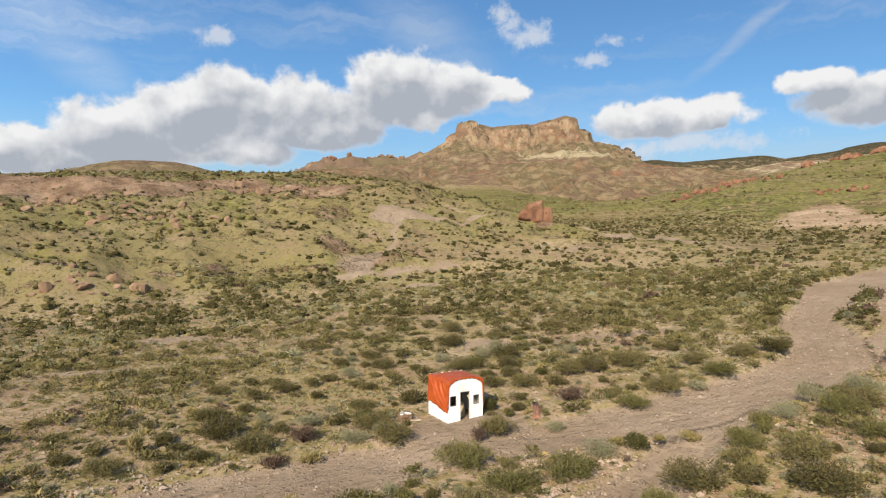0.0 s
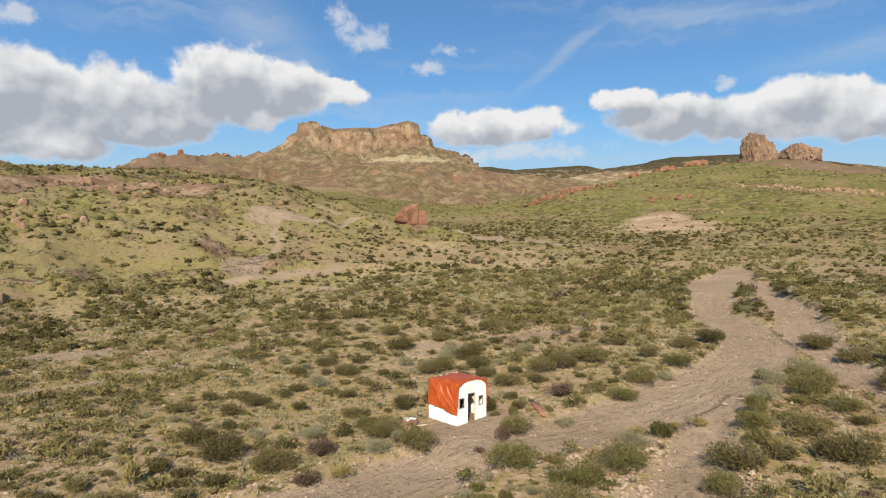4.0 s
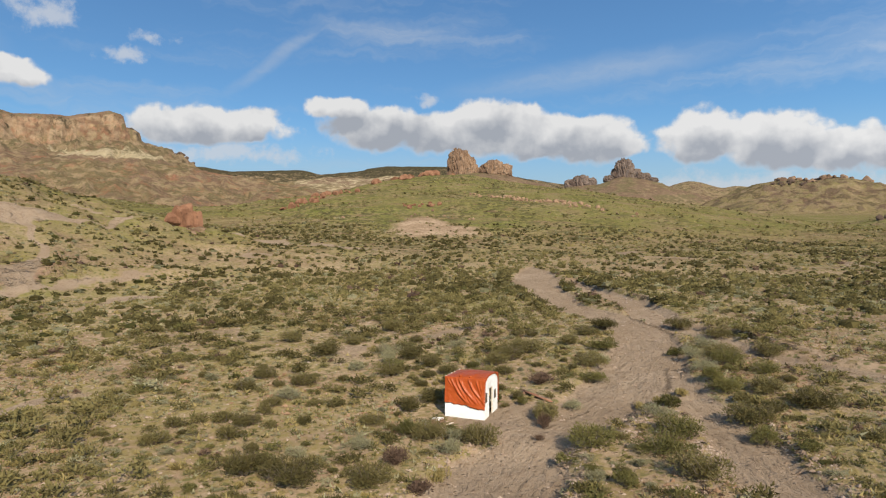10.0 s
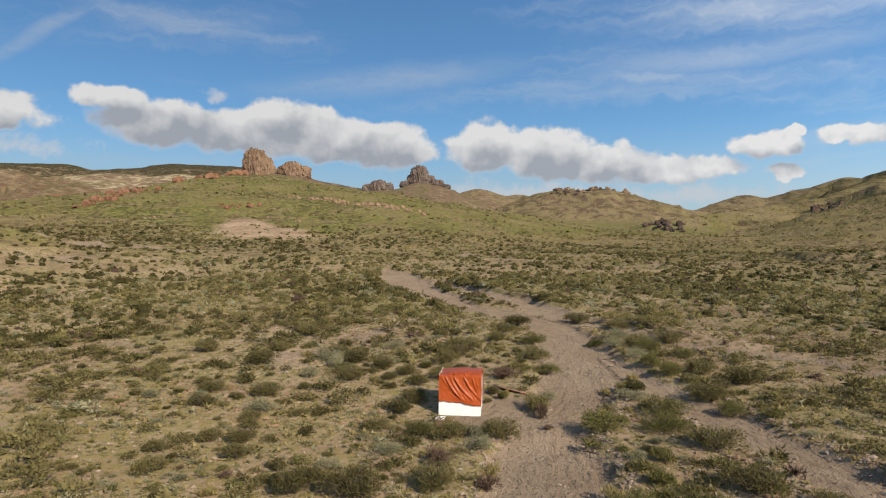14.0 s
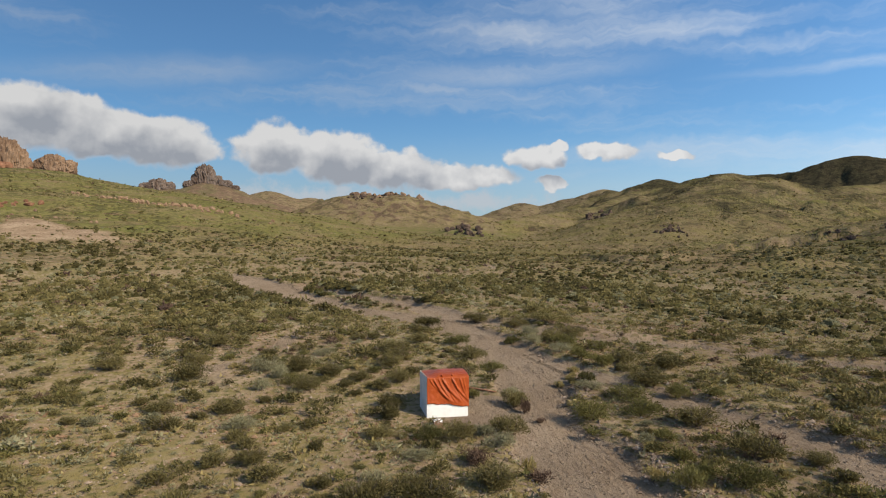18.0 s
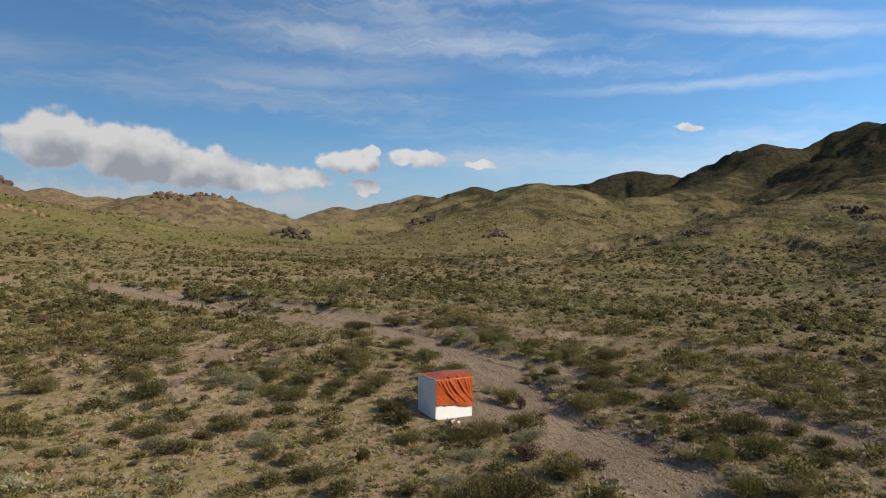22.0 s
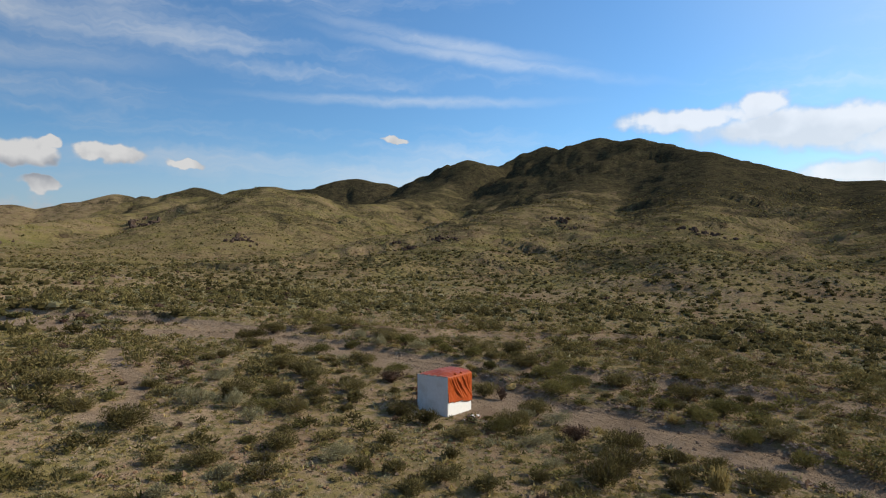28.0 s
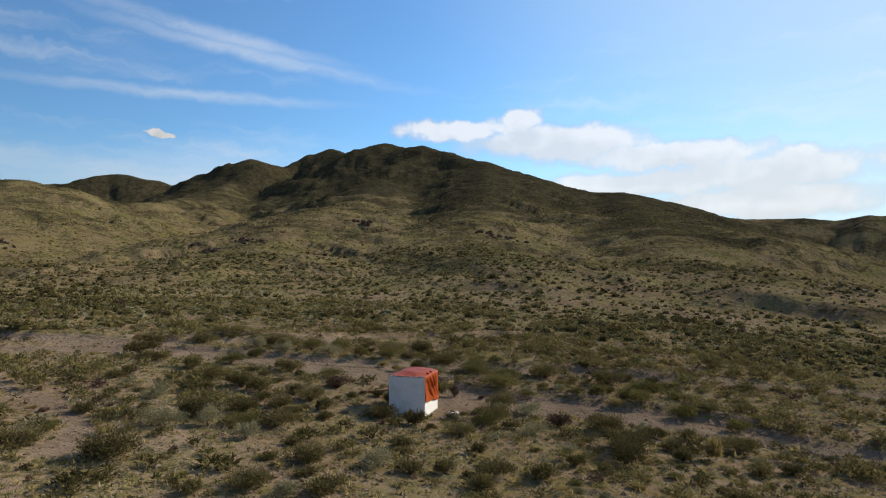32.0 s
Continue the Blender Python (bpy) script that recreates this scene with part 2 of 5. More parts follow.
# ---------------------------------------------------------------- materials
def ground_material():
    m, n = material("desert_ground")
    co = objco(n)
    sand, rock, green, veg, dark, red = (n.attr(a) for a in ("sand", "rock", "green", "veg", "dark", "red"))
    cream = n.attr("cream")
    big, mid, small = n.noise(co, 0.014, 5, 0.62), n.noise(co, 0.10, 6, 0.62), n.noise(co, 1.3, 6, 0.68)
    mid2 = n.noise(n.vec("ADD", co, (90, 40, 0)), 0.045, 5, 0.6)
    grit, grit2 = n.voro(co, 6.0), n.voro(co, 2.1)
    soil = n.mix(n.ramp(mid, 0.3, 0.7), (0.265, 0.183, 0.119), (0.42, 0.312, 0.214))
    soil = n.mix(n.ramp(small, 0.47, 0.66, 0, 0.85), soil, (0.15, 0.095, 0.056))
    soil = n.mix(n.math("MULTIPLY", veg, 0.55), soil, n.mix(n.ramp(mid, 0.35, 0.65), (0.15, 0.10, 0.05), (0.25, 0.175, 0.09)))
    soil = n.mix(n.math("MULTIPLY", n.ramp(grit, 0.22, 0.05), 0.5), soil, (0.50, 0.42, 0.33))
    soil = n.mix(n.math("MULTIPLY", n.ramp(grit2, 0.14, 0.04), 0.8), soil, (0.14, 0.095, 0.065))
    grass = n.mix(n.ramp(small, 0.3, 0.7), (0.145, 0.122, 0.042), (0.275, 0.220, 0.085))
    grass = n.mix(n.ramp(big, 0.42, 0.62, 0, 0.6), grass, (0.14, 0.15, 0.036))
    grass = n.mix(n.ramp(green, 0.7, 0.95, 0, 0.75), grass, n.mix(small, (0.085, 0.102, 0.022), (0.18, 0.18, 0.046)))
    gsum = n.math("ADD", n.math("MULTIPLY", small, 0.55), n.math("ADD", n.math("MULTIPLY", mid, 0.35), n.math("MULTIPLY", mid2, 0.4)))
    gmask = n.math("MULTIPLY", n.ramp(gsum, 0.57, 0.75), n.ramp(green, 0.0, 0.8))
    gmask = n.math("MAXIMUM", gmask, n.math("MULTIPLY", n.ramp(green, 0.62, 0.85, 0, 0.85), n.ramp(n.noise(co, 0.05, 8, 0.7), 0.36, 0.58)))
    col = n.mix(gmask, soil, grass)
    strat = n.put("ShaderNodeMapping")
    strat.inputs["Scale"].default_value = (1.0, 1.0, 1.5)
    n.wire(co, strat.inputs["Vector"])
    crack = n.put("ShaderNodeMapping")
    crack.inputs["Scale"].default_value = (1.0, 1.0, 0.3)
    n.wire(co, crack.inputs["Vector"])
    stone = n.mix(n.ramp(n.noise(strat.outputs[0], 0.02, 7, 0.66), 0.40, 0.60), (0.165, 0.100, 0.066), (0.33, 0.235, 0.152))
    stone = n.mix(n.ramp(n.noise(crack.outputs[0], 0.075, 8, 0.72), 0.50, 0.66, 0, 0.8), stone, (0.085, 0.055, 0.038))
    stone = n.mix(n.math("MULTIPLY", n.ramp(mid2, 0.45, 0.7), n.math("MULTIPLY", red, 1.6)), stone, (0.30, 0.14, 0.085))
    stone = n.mix(n.ramp(n.noise(co, 0.018, 5, 0.65), 0.57, 0.68, 0.0, 0.5), stone, (0.42, 0.33, 0.18))
    # talus and thin soil lie on all but the steepest rock
    slope = n.put("ShaderNodeSeparateXYZ")
    n.wire(n.put("ShaderNodeNewGeometry").outputs["Normal"], slope.inputs[0])
    talus = n.mix(n.ramp(n.noise(co, 0.0085, 5, 0.6), 0.44, 0.56), (0.165, 0.108, 0.077), (0.135, 0.114, 0.060))
    talus = n.mix(n.ramp(n.noise(co, 0.05, 8, 0.72), 0.5, 0.66, 0, 0.75), talus, (0.088, 0.06, 0.04))
    talus = n.mix(n.ramp(n.noise(n.vec("ADD", co, (300, 80, 20)), 0.035, 6, 0.7), 0.58, 0.68, 0, 0.5), talus, (0.33, 0.245, 0.155))
    stone = n.mix(n.math("MULTIPLY", n.ramp(dark, 0.02, 0.16), n.ramp(slope.outputs[2], 0.66, 0.84, 0.0, 0.85)), stone, talus)
    stone = n.mix(n.ramp(dark, 0.1, 0.0, 0.0, 0.8), stone, n.mix(n.ramp(n.noise(co, 0.12, 8, 0.75), 0.40, 0.6), (0.17, 0.105, 0.07), (0.37, 0.25, 0.168)))
    rmask = n.ramp(n.math("ADD", rock, n.math("MULTIPLY", n.math("SUBTRACT", n.noise(co, 0.05, 7, 0.68), 0.5), 2.2)), 0.40, 0.62)
    col = n.mix(rmask, col, stone)
    col = n.mix(n.ramp(n.math("ADD", cream, n.math("MULTIPLY", n.math("SUBTRACT", n.noise(co, 0.045, 7, 0.7), 0.5), 1.6)), 0.34, 0.56, 0, 0.85), col, n.mix(small, (0.36, 0.285, 0.175), (0.50, 0.42, 0.28)))
    col = n.mix(n.math("MULTIPLY", n.ramp(n.math("ADD", red, n.math("MULTIPLY", n.math("SUBTRACT", n.noise(co, 0.03, 6, 0.7), 0.5), 1.6)), 0.62, 0.85), n.math("SUBTRACT", 1.0, green)), col, (0.29, 0.125, 0.078))
    # dark rock, plus painted shade of the backlit south-eastern slopes and scarp
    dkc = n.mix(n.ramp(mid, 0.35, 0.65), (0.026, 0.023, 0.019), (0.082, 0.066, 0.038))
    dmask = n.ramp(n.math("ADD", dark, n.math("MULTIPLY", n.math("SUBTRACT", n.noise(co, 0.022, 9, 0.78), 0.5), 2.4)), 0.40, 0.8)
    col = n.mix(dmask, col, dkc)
    # scrub too far off and too small to model: dark crowns scattered on the slopes
    bent = n.vec("ADD", co, n.vec("MULTIPLY", n.noise(co, 0.5, 2, 0.5, color=True), (2.4, 2.4, 2.4)))
    vm = n.math("MAXIMUM", n.ramp(n.voro(bent, 0.42), 0.50, 0.30), n.ramp(n.voro(bent, 0.13), 0.42, 0.24))
    vm = n.math("MULTIPLY", n.math("MULTIPLY", vm, veg), n.ramp(n.noise(co, 0.02, 5, 0.65), 0.36, 0.6, 0.25, 1.0))
    vcol = n.mix(n.noise(co, 0.4, 2, 0.5), (0.046, 0.047, 0.022), (0.115, 0.105, 0.048))
    col = n.mix(vm, col, vcol)
    pale = n.math("MULTIPLY", n.ramp(n.voro(n.vec("ADD", bent, (31, 17, 5)), 0.42), 0.36, 0.14), n.math("MULTIPLY", veg, n.ramp(n.noise(co, 0.03, 4, 0.6), 0.35, 0.6, 0.2, 0.85)))
    col = n.mix(pale, col, n.mix(small, (0.21, 0.175, 0.075), (0.36, 0.29, 0.14)))
    herb = n.voro(n.vec("ADD", co, n.vec("MULTIPLY", n.noise(co, 2.5, 2, 0.5, color=True), (0.5, 0.5, 0.5))), 1.5)
    hm = n.math("MULTIPLY", n.ramp(herb, 0.42, 0.2), n.math("MULTIPLY", n.ramp(n.noise(co, 0.35, 4, 0.6), 0.36, 0.52), n.ramp(green, 0.1, 0.6)))
    col = n.mix(n.math("MULTIPLY", hm, n.math("SUBTRACT", 1.0, rmask)), col, n.mix(small, (0.085, 0.080, 0.034), (0.20, 0.175, 0.075)))
    flow = n.put("ShaderNodeCombineXYZ")
    n.wire(n.math("MULTIPLY", n.attr("run"), 0.22), flow.inputs[0]), n.wire(n.math("MULTIPLY", n.attr("across"), 1.6), flow.inputs[1])
    rill = n.noise(n.vec("ADD", flow.outputs[0], n.vec("MULTIPLY", n.noise(co, 0.7, 3, 0.6, color=True), (0.5, 1.6, 0))), 1.0, 6, 0.7, 0.5)
    tiny = n.noise(co, 6.0, 5, 0.7)
    wash = n.mix(n.ramp(mid, 0.3, 0.75), (0.258, 0.190, 0.132), (0.34, 0.258, 0.185))
    wash = n.mix(n.ramp(small, 0.48, 0.72, 0, 0.6), wash, (0.19, 0.128, 0.085))
    wash = n.mix(n.ramp(rill, 0.52, 0.70, 0, 0.28), wash, (0.165, 0.11, 0.073))
    wash = n.mix(n.ramp(rill, 0.42, 0.30, 0, 0.25), wash, (0.42, 0.32, 0.225))
    wash = n.mix(n.math("MULTIPLY", n.ramp(grit, 0.2, 0.04), 0.45), wash, (0.46, 0.385, 0.31))
    wash = n.mix(n.ramp(tiny, 0.52, 0.72, 0, 0.5), wash, (0.165, 0.115, 0.078))
    smask = n.ramp(n.math("ADD", sand, n.math("MULTIPLY", n.math("SUBTRACT", small, 0.5), 0.7)), 0.35, 0.6)
    col = n.mix(smask, col, wash)
    h = n.math("ADD", n.math("MULTIPLY", small, 0.7), n.math("MULTIPLY", n.ramp(grit, 0.3, 0.0), 0.35))
    h = n.math("ADD", h, n.math("MULTIPLY", n.ramp(grit2, 0.3, 0.0), 0.5))
    h = n.math("ADD", h, n.math("MULTIPLY", tiny, 0.35))
    h = n.math("SUBTRACT", h, n.math("MULTIPLY", n.math("MULTIPLY", n.ramp(rill, 0.40, 0.66), smask), 0.3))
    far_rough = n.math("MULTIPLY", n.noise(co, 0.06, 10, 0.72), n.math("MAXIMUM", rmask, n.math("MULTIPLY", veg, 0.5)))
    h = n.math("ADD", h, n.math("MULTIPLY", far_rough, 10.0))
    h = n.math("ADD", h, n.math("MULTIPLY", vm, 4.0))
    finish(n, col, 1.0, h, 1.0, 0.24, spec=0.0, dusty=0.4)
    return m


def leaf_material(name, a, b, leaf=0.12):
    m, n = material(name)
    info = n.put("ShaderNodeObjectInfo").outputs["Random"]
    isl = n.put("ShaderNodeNewGeometry").outputs["Random Per Island"]
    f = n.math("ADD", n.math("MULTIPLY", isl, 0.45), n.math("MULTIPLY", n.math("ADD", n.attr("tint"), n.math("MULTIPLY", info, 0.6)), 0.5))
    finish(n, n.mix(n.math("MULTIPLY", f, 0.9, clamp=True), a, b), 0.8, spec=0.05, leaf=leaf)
    return m


def rock_material(name, a, b, c, scale=1.0):
    m, n = material(name)
    co = objco(n)
    st = n.put("ShaderNodeMapping")
    st.inputs["Scale"].default_value = (1, 1, 0.35)
    n.wire(co, st.inputs["Vector"])
    k = n.noise(st.outputs[0], 0.25 * scale, 7, 0.65)
    k2 = n.noise(co, 1.3 * scale, 5, 0.6)
    col = n.mix(n.ramp(k, 0.35, 0.65), a, b)
    col = n.mix(n.ramp(k2, 0.5, 0.75, 0, 0.7), col, c)
    finish(n, col, 0.92, n.math("ADD", k, n.math("MULTIPLY", k2, 0.3)), 0.8, 0.6 / scale, spec=0.0, dusty=0.8)
    return m


def plain_material(name, a, b, scale=6.0, rough=0.7, bump=0.2, metal=0.0, spec=0.3, stain=None):
    m, n = material(name)
    co = objco(n)
    k, g = n.noise(co, scale, 6, 0.65), n.noise(co, scale * 0.18, 4, 0.6)
    col = n.mix(n.ramp(k, 0.3, 0.7), a, b)
    if stain:
        col = n.mix(n.ramp(g, 0.52, 0.72, 0, 0.7), col, stain)
    finish(n, col, rough, k, bump, 0.01, metal, spec)
    return m


def timber_material(name, a, b):
    m, n = material(name)
    mp = n.put("ShaderNodeMapping")
    mp.inputs["Scale"].default_value = (2.0, 28.0, 28.0)
    n.wire(objco(n), mp.inputs["Vector"])
    k = n.noise(mp.outputs[0], 1.0, 5, 0.6, 0.4)
    finish(n, n.mix(n.ramp(k, 0.3, 0.7), a, b), 0.85, k, 0.3, 0.01)
    return m


def tarp_material():
    m, n = material("red_tarpaulin")
    co = objco(n)
    k, g = n.noise(co, 2.2, 5, 0.6), n.noise(co, 14, 4, 0.6)
    col = n.mix(n.ramp(k, 0.3, 0.7), (0.33, 0.058, 0.013), (0.42, 0.084, 0.019))
    col = n.mix(n.ramp(g, 0.58, 0.8, 0, 0.35), col, (0.46, 0.13, 0.06))
    finish(n, col, n.ramp(k, 0.2, 0.8, 0.29, 0.42), n.math("ADD", g, n.math("MULTIPLY", k, 2.0)), 0.35, 0.03, spec=0.2)
    return m


GROUND = ground_material()
CREOSOTE = leaf_material("creosote_leaves", (0.062, 0.052, 0.020), (0.225, 0.186, 0.076), 0.26)
SAGE = leaf_material("grey_green_leaves", (0.165, 0.155, 0.086), (0.37, 0.335, 0.195), 0.26)
LUSH = leaf_material("fresh_green_leaves", (0.060, 0.058, 0.020), (0.21, 0.185, 0.066), 0.30)
GRASS = leaf_material("yellow_green_grass", (0.23, 0.188, 0.068), (0.41, 0.32, 0.14), 0.34)
DEAD = leaf_material("dead_reddish_twigs", (0.075, 0.046, 0.034), (0.17, 0.112, 0.078), 0.1)
TWIG = plain_material("grey_brown_stem", (0.12, 0.09, 0.065), (0.2, 0.16, 0.12), 9, 0.9)
ROCK_RED = rock_material("red_rock", (0.165, 0.082, 0.05), (0.285, 0.150, 0.092), (0.085, 0.046, 0.032))
ROCK_PINK = rock_material("pinkish_tan_rock", (0.24, 0.15, 0.095), (0.36, 0.24, 0.155), (0.16, 0.10, 0.065), 1.0)
ROCK_TAN = rock_material("tan_brown_rock", (0.17, 0.107, 0.073), (0.33, 0.222, 0.148), (0.075, 0.05, 0.037), 0.14)
ROCK_DARK = rock_material("dark_brown_rock", (0.085, 0.06, 0.048), (0.15, 0.105, 0.08), (0.05, 0.04, 0.035), 0.7)
ROCK_GREY = rock_material("grey_brown_rock", (0.13, 0.092, 0.075), (0.235, 0.18, 0.15), (0.08, 0.06, 0.052), 0.14)
STONE = rock_material("field_stone", (0.26, 0.18, 0.125), (0.42, 0.33, 0.26), (0.15, 0.10, 0.07), 4.0)
STONE_BROWN = rock_material("brown_field_stone", (0.20, 0.118, 0.07), (0.34, 0.22, 0.14), (0.11, 0.068, 0.045), 4.0)
WHITE = plain_material("white_painted_plaster", (0.78, 0.77, 0.74), (0.84, 0.83, 0.80), 5, 0.75, 0.25, stain=(0.66, 0.62, 0.55))
TARP = tarp_material()
DARKIN = plain_material("dark_inner_boards", (0.11, 0.085, 0.065), (0.16, 0.125, 0.095), 6, 0.9)
PLY = timber_material("pale_plywood", (0.52, 0.38, 0.22), (0.62, 0.48, 0.30))
WOOD = timber_material("weathered_board", (0.22, 0.12, 0.08), (0.33, 0.20, 0.13))
PALEWOOD = timber_material("bleached_board", (0.55, 0.47, 0.38), (0.68, 0.6, 0.5))
YELLOW = plain_material("yellow_cloth", (0.52, 0.35, 0.11), (0.62, 0.45, 0.18), 5, 0.7, 0.5)
RUST = plain_material("rusty_sheet_metal", (0.24, 0.10, 0.055), (0.34, 0.17, 0.10), 9, 0.7, 0.4, stain=(0.42, 0.27, 0.2))
CONCRETE = plain_material("grey_concrete", (0.38, 0.35, 0.31), (0.5, 0.47, 0.42), 8, 0.9)
DARKMETAL = plain_material("dark_metal", (0.05, 0.045, 0.04), (0.09, 0.08, 0.07), 12, 0.6, 0.2)


# ---------------------------------------------------------------- number noise
def hash2(ix, iy, seed):
    h = (ix.astype(np.int64) * 374761393 + iy.astype(np.int64) * 668265263 + seed * 974634777) & 0x7FFFFFFF
    h = ((h ^ (h >> 13)) * 1274126177) & 0x7FFFFFFF
    return ((h ^ (h >> 16)) & 0xFFFF) / 65535.0


def vnoise(x, y, seed=0):
    ix, iy = np.floor(x), np.floor(y)
    fx, fy = x - ix, y - iy
    fx, fy = fx * fx * fx * (fx * (fx * 6 - 15) + 10), fy * fy * fy * (fy * (fy * 6 - 15) + 10)
    a, b = hash2(ix, iy, seed), hash2(ix + 1, iy, seed)
    c, d = hash2(ix, iy + 1, seed), hash2(ix + 1, iy + 1, seed)
    return (a + (b - a) * fx) * (1 - fy) + (c + (d - c) * fx) * fy


def fbm(x, y, size, octaves=4, seed=0, gain=0.5, ridged=False):
    """Noise of about -1 to 1 with lumps of the given size in metres."""
    total, amp, norm = 0.0, 1.0, 0.0
    for i in range(octaves):
        v = vnoise(x / size * 2 ** i + 17.3 * i, y / size * 2 ** i - 9.1 * i, seed + i) * 2 - 1
        total = total + amp * ((1 - 2 * np.abs(v)) if ridged else v)
        norm, amp = norm + amp, amp * gain
    return total / norm


def smooth(v, lo, hi):
    t = np.clip((v - lo) / (hi - lo), 0, 1)
    return t * t * (3 - 2 * t)


# ---------------------------------------------------------------- the lie of the land
HUT = (0.82, 43.78, -0.12)
HUT_TURN = 27.4


def along(v, knots):
    """A broken line: knots of (place, height), run on with its end slopes."""
    xs, zs = np.array([k[0] for k in knots], float), np.array([k[1] for k in knots], float)
    return np.interp(v, xs, zs)


def base_height(x, y):
    gx = along(x, ((-6000, -60), (-300, -7.0), (-45, -2.58), (45, 2.58), (100, 4.5), (300, 11), (700, 25), (1500, 56), (5000, 150)))
    low = along(y, ((-6000, -60), (-300, -4.5), (-60, -3.2), (130, 2.75), (300, 7.5), (1500, 45), (5000, 150)))
    high = along(y, ((-6000, -60), (-300, -4.5), (-60, -3.2), (130, 2.75), (222, 10.5), (1500, 116), (5000, 330)))
    w = 1 - smooth(x, 70, 240)
    w = np.maximum(w, smooth(y, 900, 1500) * 0.5)
    z = 0.337 + gx + low * (1 - w) + high * w
    r = np.hypot(x - HUT[0], y - HUT[1])
    return z - 0.46 * np.exp(-(r / 11.0) ** 2)


# washes: x, y, half width along each bed
MAIN_WASH = ((75, 109, 0.2), (67, 100, 3.0), (56.5, 90, 4.4), (49.7, 82.5, 3.3), (37.3, 67, 2.5), (34.0, 58, 2.5), (29.5, 49.8, 3.2), (22.1, 44.4, 3.6), (15.5, 41, 3.6), (11, 38.9, 3.2), (6, 37.7, 2.2), (0.4, 37.2, 2.1), (-4.2, 35.1, 2.8), (-7.8, 33.2, 2.8), (-12, 31.6, 3.0), (-17.2, 30.2, 2.0), (-22.2, 29.2, 1.7), (-60, 20, 1.8))
SOUTH_WASH = ((22, 43.5, 1.8), (17.5, 38.6, 1.5), (13.8, 35.6, 1.6), (11.2, 32, 1.5), (8.2, 28.4, 1.6), (4.5, 25.2, 1.9), (1.2, 21, 1.7), (-2.0, 19.2, 1.8), (-9.4, 14.2, 1.9), (-14.3, 9.2, 1.7), (-50, -12, 1.6))
EAST_WASH = ((36.5, 49.5, 1.8), (33.4, 46.3, 2.0), (29.5, 40, 2.1), (28, 34.6, 1.6), (27.5, 29, 1.6), (28, 24.5, 1.4), (24.2, 15, 1.5), (23, 7.7, 1.5), (15, -8, 1.0))
UPPER_WASH = ((58.7, 84.5, 2.0), (49.2, 70.6, 2.2), (45.0, 62, 2.2), (38.8, 54.3, 2.3), (36, 50, 1.8))
WASHES = (MAIN_WASH, SOUTH_WASH, EAST_WASH, UPPER_WASH)


def wash_depth(x, y):
    """Distance in from the nearest bank: above 0 inside a bed."""
    best, run, across = np.full(np.shape(x), -60.0), np.zeros(np.shape(x)), np.zeros(np.shape(x))
    near = (x > -70) & (x < 120) & (y > -20) & (y < 140)
    px, py = x[near], y[near]
    wob = 0.7 * fbm(px, py, 3.5, 4, 51) + 0.6 * fbm(px, py, 11, 2, 52)
    b, u, v = np.full(px.shape, -60.0), np.zeros(px.shape), np.zeros(px.shape)
    for line in WASHES:
        gone = 0.0
        for (x0, y0, w0), (x1, y1, w1) in zip(line, line[1:]):
            t = np.clip(((px - x0) * (x1 - x0) + (py - y0) * (y1 - y0)) / ((x1 - x0) ** 2 + (y1 - y0) ** 2), 0, 1)
            d = w0 + (w1 - w0) * t - np.hypot(px - x0 - (x1 - x0) * t, py - y0 - (y1 - y0) * t)
            length = math.hypot(x1 - x0, y1 - y0)
            up = d > b
            b, u = np.where(up, d, b), np.where(up, gone + t * length, u)
            v = np.where(up, ((x1 - x0) * (py - y0) - (y1 - y0) * (px - x0)) / length, v)
            gone += length
    best[near], run[near], across[near] = b + wob, u, v
    return best, run, across


# hills: crest points (x, y, height), side slope, rounding, gully length and depth, cliff height, kind of rock
HILLS = []


def hill(**kw):
    HILLS.append(kw)


hill(name="rocky_hill", iso=True, pts=((-420, 60, 42), (-260, 110, 38), (-123, 186, 29.6), (-111, 198, 31), (-98, 213, 32.5), (-80, 226, 33.5), (-60, 232, 33.6), (-45, 236, 34), (-28, 230, 30.8), (-12, 225, 26), (3, 220, 21.4), (16, 214, 16.4)), slope=0.33, r=26, gul=22, amp=3.2, rock=0.28, red=0.15, green=0.79)
hill(name="back_hill", pts=((-900, 700, 100), (-576, 854, 92), (-493, 905, 103), (-442, 930, 118), (-395, 951, 117), (-345, 971, 105), (-250, 1000, 85)), slope=0.35, r=40, gul=60, amp=8, dark=0.15, rock=0.55, red=0.1, green=0.4)
hill(name="mesa_foot", pts=((-420, 1400, 120), (-200, 1400, 150), (100, 1440, 172), (330, 1430, 168), (520, 1330, 140)), slope=0.3, r=60, gul=70, amp=18, rug=0.7, dark=0.3, rock=0.58, red=0.6, green=0.3)
hill(name="mesa_ridge", pts=((-310, 1440, 130), (-278, 1454, 156), (-258, 1458, 182), (-240, 1462, 178), (-200, 1478, 187), (-169, 1490, 183), (-130, 1502, 190), (-100, 1510, 183), (-68, 1518, 188), (-15, 1540, 200)), slope=0.55, r=5, gul=26, amp=13, rug=0.8, dark=0.3, rock=0.9, red=0.25, green=0.2)
